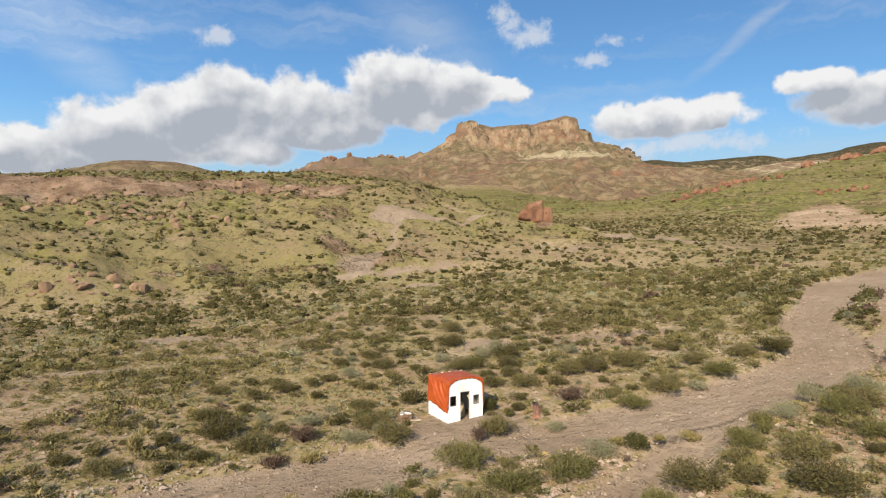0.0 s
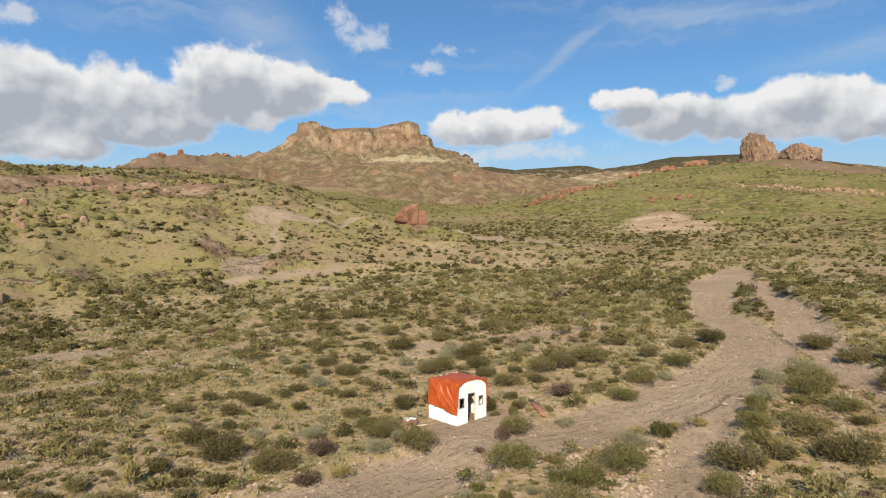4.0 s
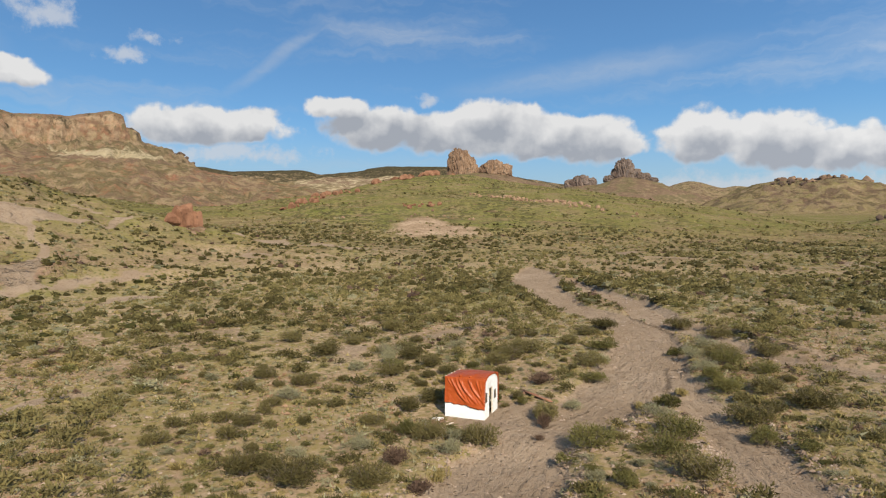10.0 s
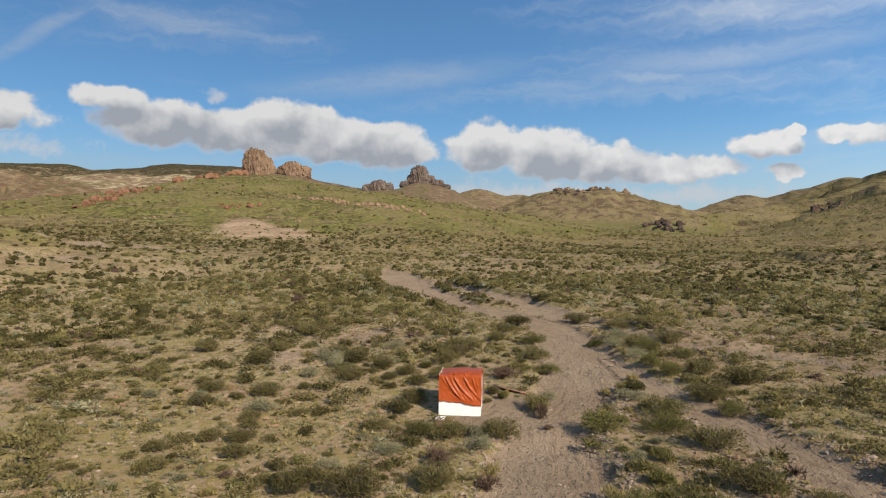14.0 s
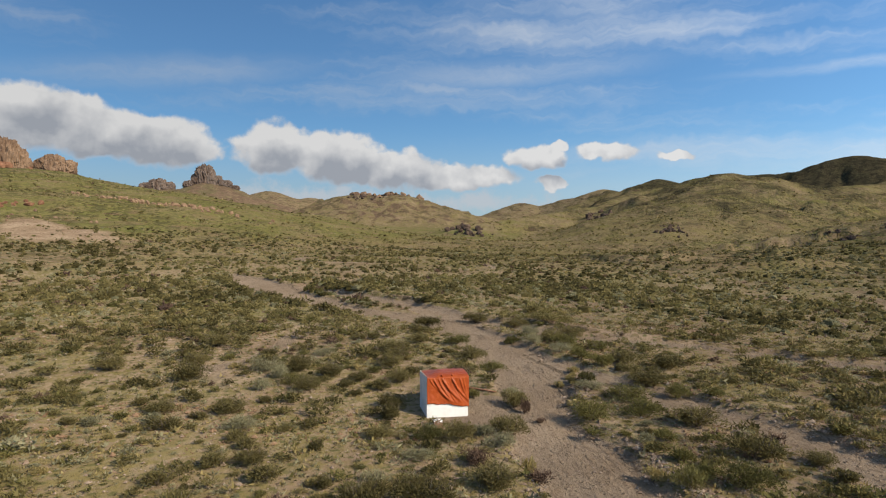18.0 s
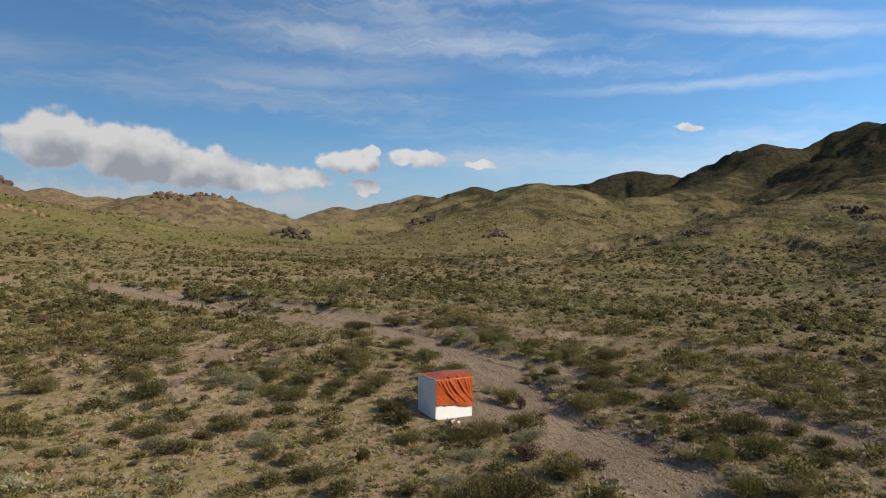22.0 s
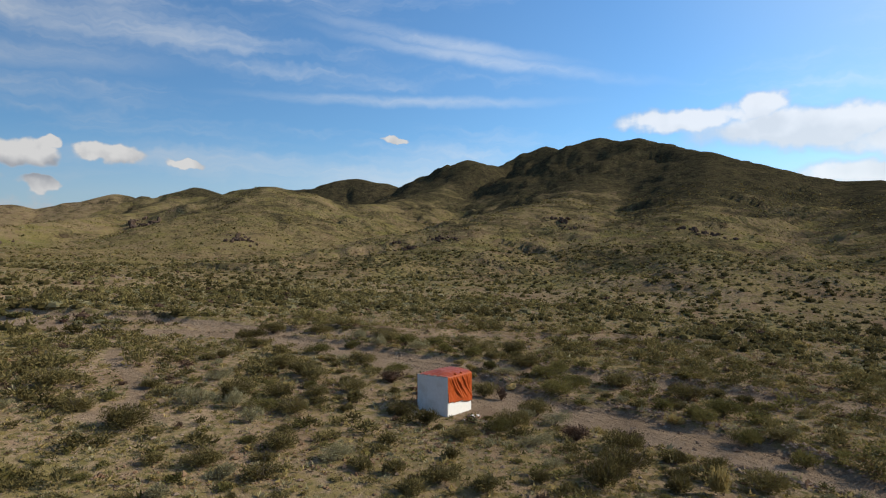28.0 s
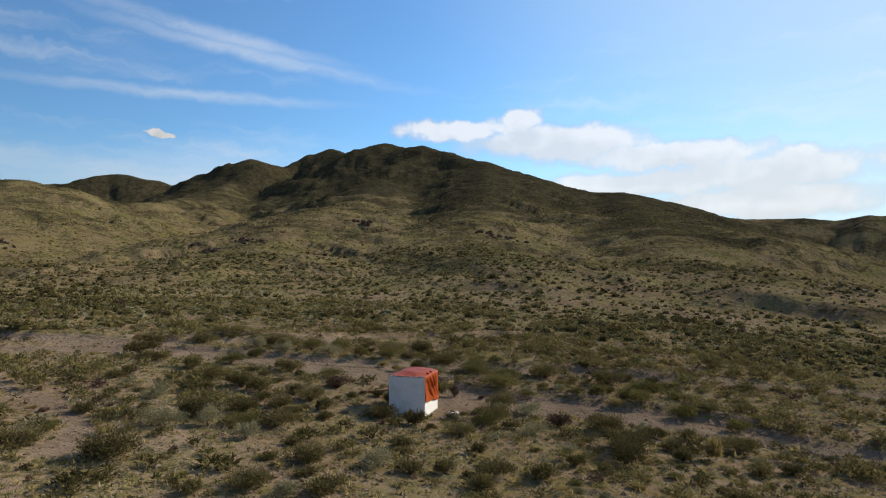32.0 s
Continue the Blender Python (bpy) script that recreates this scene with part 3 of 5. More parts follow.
hill(name="mesa", pts=((-40, 1535, 196), (-15, 1540, 211), (5, 1546, 228), (25, 1550, 243), (40, 1556, 258), (55, 1562, 268), (70, 1568, 281), (85, 1570, 270), (120, 1575, 266), (160, 1575, 268), (229, 1573, 275), (285, 1572, 287), (298, 1572, 291), (308, 1570, 272), (320, 1566, 258), (345, 1560, 246), (385, 1548, 226), (421, 1533, 210), (450, 1510, 190), (473, 1487, 176), (499, 1415, 147)), slope=0.5, r=6, gul=46, g0=44, amp=24, rug=0.6, cliff=46, dark=0.42, rock=0.55, red=0.4, green=0.25)
hill(name="mesa_knob", jag=1.0, iso=True, pts=((-20, 1540, 200), (8, 1547, 226), (28, 1552, 244), (48, 1559, 262), (66, 1567, 272), (82, 1570, 268), (104, 1573, 256)), slope=1.3, r=10, gul=22, amp=9, rug=1.0, rock=0.9, red=0.45, dark=0.1, green=0.1)
hill(name="far_ridge", pts=((300, 3600, 330), (1042, 3234, 368), (1180, 3186, 350), (1476, 3058, 364), (1568, 3012, 343), (1629, 2748, 340), (1765, 2662, 369), (1976, 2508, 368), (2217, 2294, 320), (2500, 2200, 290)), slope=0.4, r=120, gul=150, amp=20, rock=0.3, dark=0.95, green=0.1)
hill(name="pale_hill", pts=((500, 1400, 130), (607, 1368, 138), (699, 1322, 153), (765, 1284, 150), (818, 1250, 158), (930, 1180, 150), (1060, 1050, 120)), slope=0.3, r=40, gul=60, amp=9, dark=0.15, rock=0.9, green=0.1, cream=0.4)
hill(name="green_hill", iso=True, pts=((138, 374, 29), (168, 382, 36), (196, 388, 41), (239, 397, 54), (270, 398, 59), (300, 387, 59.5), (322, 367, 54), (332, 342, 48.5), (340, 301, 40), (336, 257, 28.5)), slope=0.46, r=24, gul=30, amp=3.0, rock=0.16, red=0.3, green=1.0)
hill(name="green_back", pts=((300, 400, 58), (420, 480, 62), (560, 560, 66), (760, 600, 70)), slope=0.2, r=60, gul=60, amp=3, rock=0.2, green=0.9)
hill(name="spire_hill", pts=((1080, 1600, 175), (1175, 1545, 202), (1233, 1497, 214), (1303, 1435, 212), (1333, 1406, 205), (1408, 1329, 177), (1441, 1292, 160), (1520, 1200, 130)), slope=0.42, r=20, gul=50, amp=8, dark=0.35, rock=0.75, red=0.2, green=0.3)
hill(name="castle_hill", pts=((2100, 1960, 225), (2216, 1845, 250), (2263, 1786, 254), (2325, 1701, 285), (2365, 1644, 272), (2406, 1581, 246), (2480, 1490, 215)), slope=0.45, r=30, gul=70, amp=10, rock=0.7, dark=0.4, green=0.3)
hill(name="cone_hill", pts=((3200, 2180, 270), (3249, 2121, 298), (3332, 1985, 344), (3415, 1835, 292), (3442, 1784, 311), (3473, 1720, 284), (3600, 1500, 230)), slope=0.4, r=40, gul=90, amp=12, rock=0.5, dark=0.4, green=0.3)
hill(name="brown_hills", pts=((1255, 690, 92), (1269, 650, 107), (1291, 602, 128), (1303, 575, 129), (1316, 543, 115), (1328, 511, 131), (1339, 480, 125), (1358, 417, 101), (1377, 346, 84), (1420, 200, 66)), slope=0.36, r=12, gul=45, amp=12, rug=0.7, dark=0.3, rock=0.48, red=0.1, green=0.55, cream=0.1)
hill(name="notch_ridge", pts=((2303, 540, 125), (2332, 375, 180), (2340, 315, 169), (2351, 192, 196), (2355, 89, 225), (2355, -14, 205), (2400, -300, 190)), slope=0.4, r=30, gul=80, amp=12, rock=0.4, dark=0.5, green=0.4)
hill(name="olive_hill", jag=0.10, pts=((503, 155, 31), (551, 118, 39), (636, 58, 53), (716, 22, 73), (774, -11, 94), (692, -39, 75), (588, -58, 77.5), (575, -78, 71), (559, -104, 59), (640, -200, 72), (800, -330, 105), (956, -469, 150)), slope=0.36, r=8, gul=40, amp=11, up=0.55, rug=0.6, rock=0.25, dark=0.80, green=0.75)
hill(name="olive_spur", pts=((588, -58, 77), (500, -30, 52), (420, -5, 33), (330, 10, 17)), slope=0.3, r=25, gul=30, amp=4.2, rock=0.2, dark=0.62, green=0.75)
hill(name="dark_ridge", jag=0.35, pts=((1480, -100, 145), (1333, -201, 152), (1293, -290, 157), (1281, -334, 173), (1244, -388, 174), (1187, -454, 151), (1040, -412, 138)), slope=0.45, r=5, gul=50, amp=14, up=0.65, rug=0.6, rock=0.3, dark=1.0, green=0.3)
# mountain and spurs: dark rock, its colour deepened for the shade of backlit slopes
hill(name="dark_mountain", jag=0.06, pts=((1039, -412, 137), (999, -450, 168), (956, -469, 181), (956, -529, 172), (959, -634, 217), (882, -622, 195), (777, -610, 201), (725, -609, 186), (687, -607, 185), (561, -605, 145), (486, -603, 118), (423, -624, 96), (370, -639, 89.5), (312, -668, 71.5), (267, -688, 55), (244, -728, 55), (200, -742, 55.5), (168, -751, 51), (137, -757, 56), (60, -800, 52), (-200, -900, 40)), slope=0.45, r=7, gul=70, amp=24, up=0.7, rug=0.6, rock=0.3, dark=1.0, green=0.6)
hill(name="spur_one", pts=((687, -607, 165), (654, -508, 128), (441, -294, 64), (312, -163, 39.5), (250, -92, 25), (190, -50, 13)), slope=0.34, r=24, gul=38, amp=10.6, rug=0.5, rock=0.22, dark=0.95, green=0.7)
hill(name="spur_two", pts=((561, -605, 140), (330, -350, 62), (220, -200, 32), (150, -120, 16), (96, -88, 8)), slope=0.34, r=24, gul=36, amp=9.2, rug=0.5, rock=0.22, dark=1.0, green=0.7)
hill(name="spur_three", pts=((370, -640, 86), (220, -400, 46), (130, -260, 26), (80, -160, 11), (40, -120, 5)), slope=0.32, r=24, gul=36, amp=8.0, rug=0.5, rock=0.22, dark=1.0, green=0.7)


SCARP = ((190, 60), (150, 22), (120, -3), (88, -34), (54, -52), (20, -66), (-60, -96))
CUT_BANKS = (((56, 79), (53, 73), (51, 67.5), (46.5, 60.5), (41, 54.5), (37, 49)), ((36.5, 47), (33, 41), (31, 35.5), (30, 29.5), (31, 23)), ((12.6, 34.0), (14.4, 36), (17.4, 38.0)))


def bank_side(x, y, line, taper=6.0):
    """Signed distance to a bank (above 0 on the left, walking along its points), and 0 to 1 dying out at its ends."""
    side, nearest, place = np.full(x.shape, -1.0), np.full(x.shape, 1e9), np.zeros(x.shape)
    gone = 0.0
    for (x0, y0), (x1, y1) in zip(line, line[1:]):
        length = math.hypot(x1 - x0, y1 - y0)
        t = np.clip(((x - x0) * (x1 - x0) + (y - y0) * (y1 - y0)) / length ** 2, 0, 1)
        d = np.hypot(x - x0 - (x1 - x0) * t, y - y0 - (y1 - y0) * t)
        up = d < nearest
        side = np.where(up, np.sign((x1 - x0) * (y - y0) - (y1 - y0) * (x - x0)), side)
        place = np.where(up, gone + t * length, place)
        nearest = np.minimum(nearest, d)
        gone += length
    return nearest * side, smooth(place, 0, taper) * (1 - smooth(place, gone - taper, gone))


def land(x, y):
    """Height and ground kinds at places on the plan (flat arrays)."""
    base = base_height(x, y)
    r = np.hypot(x - HUT[0], y - HUT[1])
    z = base.copy()
    kinds = {k: np.zeros(x.shape) for k in ("rock", "green", "dark", "red", "cream")}
    kinds["green"] += 0.55
    for i, one in enumerate(HILLS):
        pts = one["pts"]
        top = max(p[2] for p in pts)
        reach = (top + 40) / one["slope"] + 60
        xs, ys = [p[0] for p in pts], [p[1] for p in pts]
        sel = np.nonzero((x > min(xs) - reach) & (x < max(xs) + reach) & (y > min(ys) - reach) & (y < max(ys) + reach))[0]
        if not len(sel):
            continue
        px, py = x[sel], y[sel]
        best, dd, ss = np.full(px.shape, -1e9), np.zeros(px.shape), np.zeros(px.shape)
        run = 0.0
        for (x0, y0, z0), (x1, y1, z1) in zip(pts, pts[1:]):
            length = math.hypot(x1 - x0, y1 - y0)
            t = np.clip(((px - x0) * (x1 - x0) + (py - y0) * (y1 - y0)) / length ** 2, 0, 1)
            d = np.hypot(px - x0 - (x1 - x0) * t, py - y0 - (y1 - y0) * t)
            h = z0 + (z1 - z0) * t - one["slope"] * d * d / (d + one["r"])
            up = h > best
            best, dd, ss = np.where(up, h, best), np.where(up, d, dd), np.where(up, run + t * length, ss)
            run += length
        g = one["gul"]
        warp = fbm(px, py, g * 2.2, 2, 100 + i) * g * 0.8
        if one.get("iso"):
            cut = fbm(px + warp, py - warp, g * 1.4, 3, 200 + i, ridged=True)
        else:
            cut = fbm(ss + warp, dd * 0.22 + warp * 0.3, g, 4, 200 + i, ridged=True)
        best = best + one["amp"] * (cut - one.get("up", 0.25)) * smooth(dd, one.get("g0", 0.15 * g), one.get("g0", 0.0) + 2.0 * g)
        best = best + fbm(px, py, g * 0.8, 5, 300 + i, 0.55, True) * one["amp"] * one.get("rug", 0.45) * (one.get("jag", 0.22) + (1 - one.get("jag", 0.22)) * smooth(dd, 0.1 * g, 1.2 * g))
        cliff = one.get("cliff", 0)
        if cliff:
            edge = dd + fbm(ss, dd, 26, 3, 400 + i) * 12 + fbm(px, py, 20, 4, 420 + i, 0.6, True) * 22 - 6
            best = best - cliff * (0.55 * smooth(edge, 28, 36) + 0.45 * smooth(edge, 44, 54)) + fbm(px, py, 16, 3, 440 + i, 0.6, True) * 7 * smooth(edge, 20, 34) * (1 - smooth(edge, 70, 130)) + cliff * 0.25 * smooth(edge, 60, 160)
        k = 1.2 + 0.02 * top
        lift = best - z[sel]
        z[sel] = z[sel] + k * np.logaddexp(0, np.clip(lift / k, -60, 300))
        on = smooth(lift, -0.8 * k, 1.6 * k)
        for key in kinds:
            value = one.get(key, 0.0)
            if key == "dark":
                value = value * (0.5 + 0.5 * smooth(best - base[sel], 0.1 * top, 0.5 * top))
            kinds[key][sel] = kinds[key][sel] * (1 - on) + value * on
        if cliff:
            kinds["rock"][sel] = np.maximum(kinds["rock"][sel], on * smooth(edge, 75, 30))
    # cream and red beds low on the mesa, green meadow before it
    belt = smooth(y, 1250, 1350) * (1 - smooth(y, 1650, 1750))
    kinds["cream"] = np.maximum(kinds["cream"], belt * np.exp(-((x - 265) / 130) ** 2) * np.exp(-((z - 178) / 17) ** 2) * (0.6 + 0.6 * fbm(x, y, 70, 3, 81)))
    kinds["red"] = np.maximum(kinds["red"], belt * np.exp(-((z - 142) / 18) ** 2) * smooth(x, -120, 120) * (0.55 + 0.6 * fbm(x, y, 90, 3, 82)))
    meadow = smooth(y, 235, 300) * (1 - smooth(y, 900, 1200)) * smooth(x, -40, 30) * (1 - smooth(x, 420, 640)) * (1 - smooth(kinds["rock"], 0.3, 0.6))
    kinds["green"] = np.maximum(kinds["green"], 0.88 * meadow)
    # a scarp where the south-eastern terrace breaks off, its backlit shade painted dark
    off, ends = bank_side(x, y, SCARP, 25.0)
    off = off + 9 * fbm(x, y, 26, 4, 31)
    broken = smooth(fbm(x, y, 45, 3, 32), -0.25, 0.25)
    step = smooth(off, -1.0, 4.0) * (1 - smooth(off, 25, 110)) * ends * (0.25 + 0.75 * broken)
    z = z + 2.6 * step
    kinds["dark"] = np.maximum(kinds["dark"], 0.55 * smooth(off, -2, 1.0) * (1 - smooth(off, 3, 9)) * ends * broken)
    rough = smooth(r, 4, 12)
    z = z + rough * (0.13 * fbm(x, y, 6, 3, 11) + 0.05 * fbm(x, y, 1.4, 2, 12)) + smooth(r, 60, 240) * 0.8 * fbm(x, y, 30, 3, 13)
    z = z + 1.5 * smooth(kinds["rock"] + 0.5 * fbm(x, y, 24, 4, 15), 0.3, 0.7) * smooth(r, 70, 110) * (1 - smooth(r, 500, 800)) * fbm(x, y, 9, 4, 16, 0.6, True)
    wd, run, across = wash_depth(x, y)
    z = z - (0.42 - 0.3 * (1 - smooth(np.hypot(x - 1.0, y - 39.2), 2.5, 5.0))) * smooth(wd, -0.45, 0.3) + 0.10 * smooth(wd, -2.6, -0.8) * (1 - smooth(wd, -0.8, 0.0)) * smooth(np.hypot(x - 1.6, y - 40.2), 3.5, 6.0)
    z = z + smooth(wd, 0.0, 0.9) * (0.05 * fbm(x, y, 1.1, 2, 14) - 0.07 * smooth(fbm(run * 0.3 + fbm(x, y, 3, 2, 55), across + 0.9 * fbm(x, y, 4, 2, 56), 1.3, 3, 54, ridged=True), 0.3, 0.8) * smooth(np.hypot(x - 1.0, y - 39.2), 2.5, 5.0))
    kinds["run"], kinds["across"] = run, across
    for line in CUT_BANKS:
        cut_off, ends = bank_side(x, y, line)
        cut_off = cut_off + 0.9 * fbm(x, y, 5, 3, 33)
        ends = ends * (0.35 + 0.65 * smooth(fbm(x, y, 9, 2, 34), -0.3, 0.2))
        z = z + 0.6 * ends * smooth(cut_off, -0.15, 0.55) * (1 - smooth(cut_off, 0.8, 6))
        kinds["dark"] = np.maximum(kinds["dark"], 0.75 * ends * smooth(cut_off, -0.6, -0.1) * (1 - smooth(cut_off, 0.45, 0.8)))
    kinds["sand"] = smooth(wd, -0.5, 0.3)
    # trodden yard before the hut, bare tracks on the flat
    yard = smooth(3.6 - np.hypot(x - 1.6, y - 40.6), -0.8, 0.8)
    track = (1 - smooth(np.abs(fbm(x, y, 26, 3, 21)), 0.02, 0.10)) * smooth(fbm(x, y, 60, 2, 22), -0.25, 0.15) * (1 - smooth(r, 120, 200)) * smooth(y, 38, 60)
    kinds["sand"] = np.maximum(kinds["sand"], np.maximum(yard, track * 0.85))
    for line, half, key, value in ((((-170, 150), (-90, 172), (-62, 190), (-30, 206)), 20, "rock", 0.95), (((-20, 125.5), (-9, 130.5), (2, 132)), 3.2, "sand", 0.62), (((28, 186), (42, 205), (46, 214)), 5.0, "rock", 0.6)):
        off = np.abs(bank_side(x, y, line)[0])
        mark = smooth(1 - off / half + 0.75 * fbm(x, y, half * 0.8, 4, 61), 0.1, 0.75)
        kinds[key] = np.maximum(kinds[key], value * mark)
    kinds["veg"] = smooth(r, 75, 190) * (1 - 0.75 * kinds["rock"]) * (1 - 0.5 * kinds["dark"])
    kinds["wash"] = wd
    valley = smooth(x, 300, 420) * (1 - smooth(y, 420, 560)) * smooth(y, 40, 130) * (1 - smooth(x, 900, 1200))
    kinds["green"] = np.maximum(kinds["green"], 0.95 * valley * (1 - kinds["rock"]))
    kinds["veg"] = kinds["veg"] * (1 - 0.5 * valley)
    up, over = (x - 120) * 0.49 + (y - 203) * 0.87, (x - 120) * 0.87 - (y - 203) * 0.49
    bare = smooth(fbm(x, y, 12, 4, 23) * 0.5 + 1 - np.hypot(up / 38, over / np.maximum(7, 21 - 0.33 * up)), 0.0, 0.5)
    for key in ("green", "veg"):
        kinds[key] = kinds[key] * (1 - bare)
    kinds["bare"] = bare
    return z, kinds


# ---------------------------------------------------------------- ground: one sheet to the horizon
def mesh_from(name, verts, faces, material_list, smooth_faces=False, attrs=None, index=None):
    """A mesh from arrays; faces: n x 3 or n x 4 indices."""
    me = bpy.data.meshes.new(name)
    nf, k = faces.shape
    me.vertices.add(len(verts)), me.loops.add(nf * k), me.polygons.add(nf)
    me.vertices.foreach_set("co", np.ascontiguousarray(verts, dtype=np.float32).ravel())
    me.loops.foreach_set("vertex_index", np.ascontiguousarray(faces, dtype=np.int32).ravel())
    me.polygons.foreach_set("loop_start", np.arange(0, nf * k, k, dtype=np.int32))
    me.polygons.foreach_set("loop_total", np.full(nf, k, dtype=np.int32))
    me.polygons.foreach_set("use_smooth", np.full(nf, smooth_faces, dtype=bool))
    for mat in material_list:
        me.materials.append(mat)
    if index is not None:
        me.polygons.foreach_set("material_index", np.ascontiguousarray(index, dtype=np.int32))
    for key, values in (attrs or {}).items():
        me.attributes.new(key, "FLOAT", "POINT").data.foreach_set("value", np.ascontiguousarray(values, dtype=np.float32))
    me.update(calc_edges=True)
    return me


def build_ground():
    seen = np.concatenate([np.arange(-48, -14, 0.33), np.arange(-14, 30, 0.2), np.arange(30, 186, 0.3)])
    rest = np.arange(186, 312, 2.4)
    ang = np.radians(np.concatenate([seen, rest]))
    rings = [0.5]
    while rings[-1] < 64:
        rings.append(rings[-1] + 0.42)
    while rings[-1] < 4850:
        rings.append(rings[-1] + (8.0 if 1400 < rings[-1] < 1625 else rings[-1] * (0.0145 if rings[-1] < 700 else 0.02)))
    rad = np.array(rings)
    A, R = np.meshgrid(ang, rad)
    x, y = (HUT[0] + R * np.sin(A)).ravel(), (HUT[1] + R * np.cos(A)).ravel()
    z, kinds = land(x, y)
    na, nr = len(ang), len(rad)
    i, j = np.meshgrid(np.arange(na), np.arange(nr - 1))
    a, b = (j * na + i).ravel(), (j * na + (i + 1) % na).ravel()
    faces = np.stack([a, a + na, b + na, b], axis=1)
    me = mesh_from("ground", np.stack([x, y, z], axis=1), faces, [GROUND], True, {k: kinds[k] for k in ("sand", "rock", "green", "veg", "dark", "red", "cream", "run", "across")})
    ob = tagged(new("ground", me), "dry tan desert ground with green scrub, gravel washes and hills", "ground", kind="structure")
    return ob


build_ground()


# ---------------------------------------------------------------- building helpers
def height(x, y):
    return float(land(np.array([float(x)]), np.array([float(y)]))[0][0])


def part(name, bm, mat, parent, label="", smooth_faces=False):
    """One mesh object under a thing or a part."""
    me = bpy.data.meshes.new(name)
    bm.to_mesh(me)
    bm.free()
    me.materials.append(mat)
    for p in me.polygons:
        p.use_smooth = smooth_faces
    ob = new(name, me)
    ob.parent = parent
    return tagged(ob, label)


def thing(name, m, label, category, group="", kind=""):
    ob = new(name)
    ob.empty_display_size = 0.2
    ob.matrix_basis = m
    return tagged(ob, label, category, group, kind)


def box(bm, x0, x1, y0, y1, z0, z1, bevel=0.0, turn=None):
    g = bmesh.ops.create_cube(bm, size=1.0)["verts"]
    m = Matrix.Translation(((x0 + x1) / 2, (y0 + y1) / 2, (z0 + z1) / 2)) @ Matrix.Diagonal((x1 - x0, y1 - y0, z1 - z0, 1))
    bmesh.ops.transform(bm, matrix=(turn @ m) if turn else m, verts=g)
    if bevel:
        edges = list({e for v in g for e in v.link_edges})
        bmesh.ops.bevel(bm, geom=edges, offset=bevel, segments=2, affect="EDGES")
    return bm


def slab(*a, **k):
    return box(bmesh.new(), *a, **k)


def sheet(rows):
    """A grid mesh from rows of points."""
    bm = bmesh.new()
    vs = [[bm.verts.new(p) for p in r] for r in rows]
    for a, b in zip(vs, vs[1:]):
        for i in range(len(a) - 1):
            bm.faces.new((a[i], a[i + 1], b[i + 1], b[i]))
    return bm


def thicken(bm, t):
    bmesh.ops.recalc_face_normals(bm, faces=bm.faces)
    bmesh.ops.solidify(bm, geom=bm.faces[:], thickness=t)
    return bm


# ---------------------------------------------------------------- the hut
W2, D2, WALL_H, TH = 1.32, 1.41, 2.66, 0.10      # half width, half depth, wall height, wall thickness


def crown_z(u, v=0.0):
    """Height of the bowed roof, u from -1 to 1 across the hut, v metres along it: flat at the back, bowed to the front."""
    back = min(1.0, max(0.0, (D2 - v) / 1.1))
    return 2.67 + (0.02 + 0.19 * back * back * (3 - 2 * back)) * (1 - abs(u) ** 3)


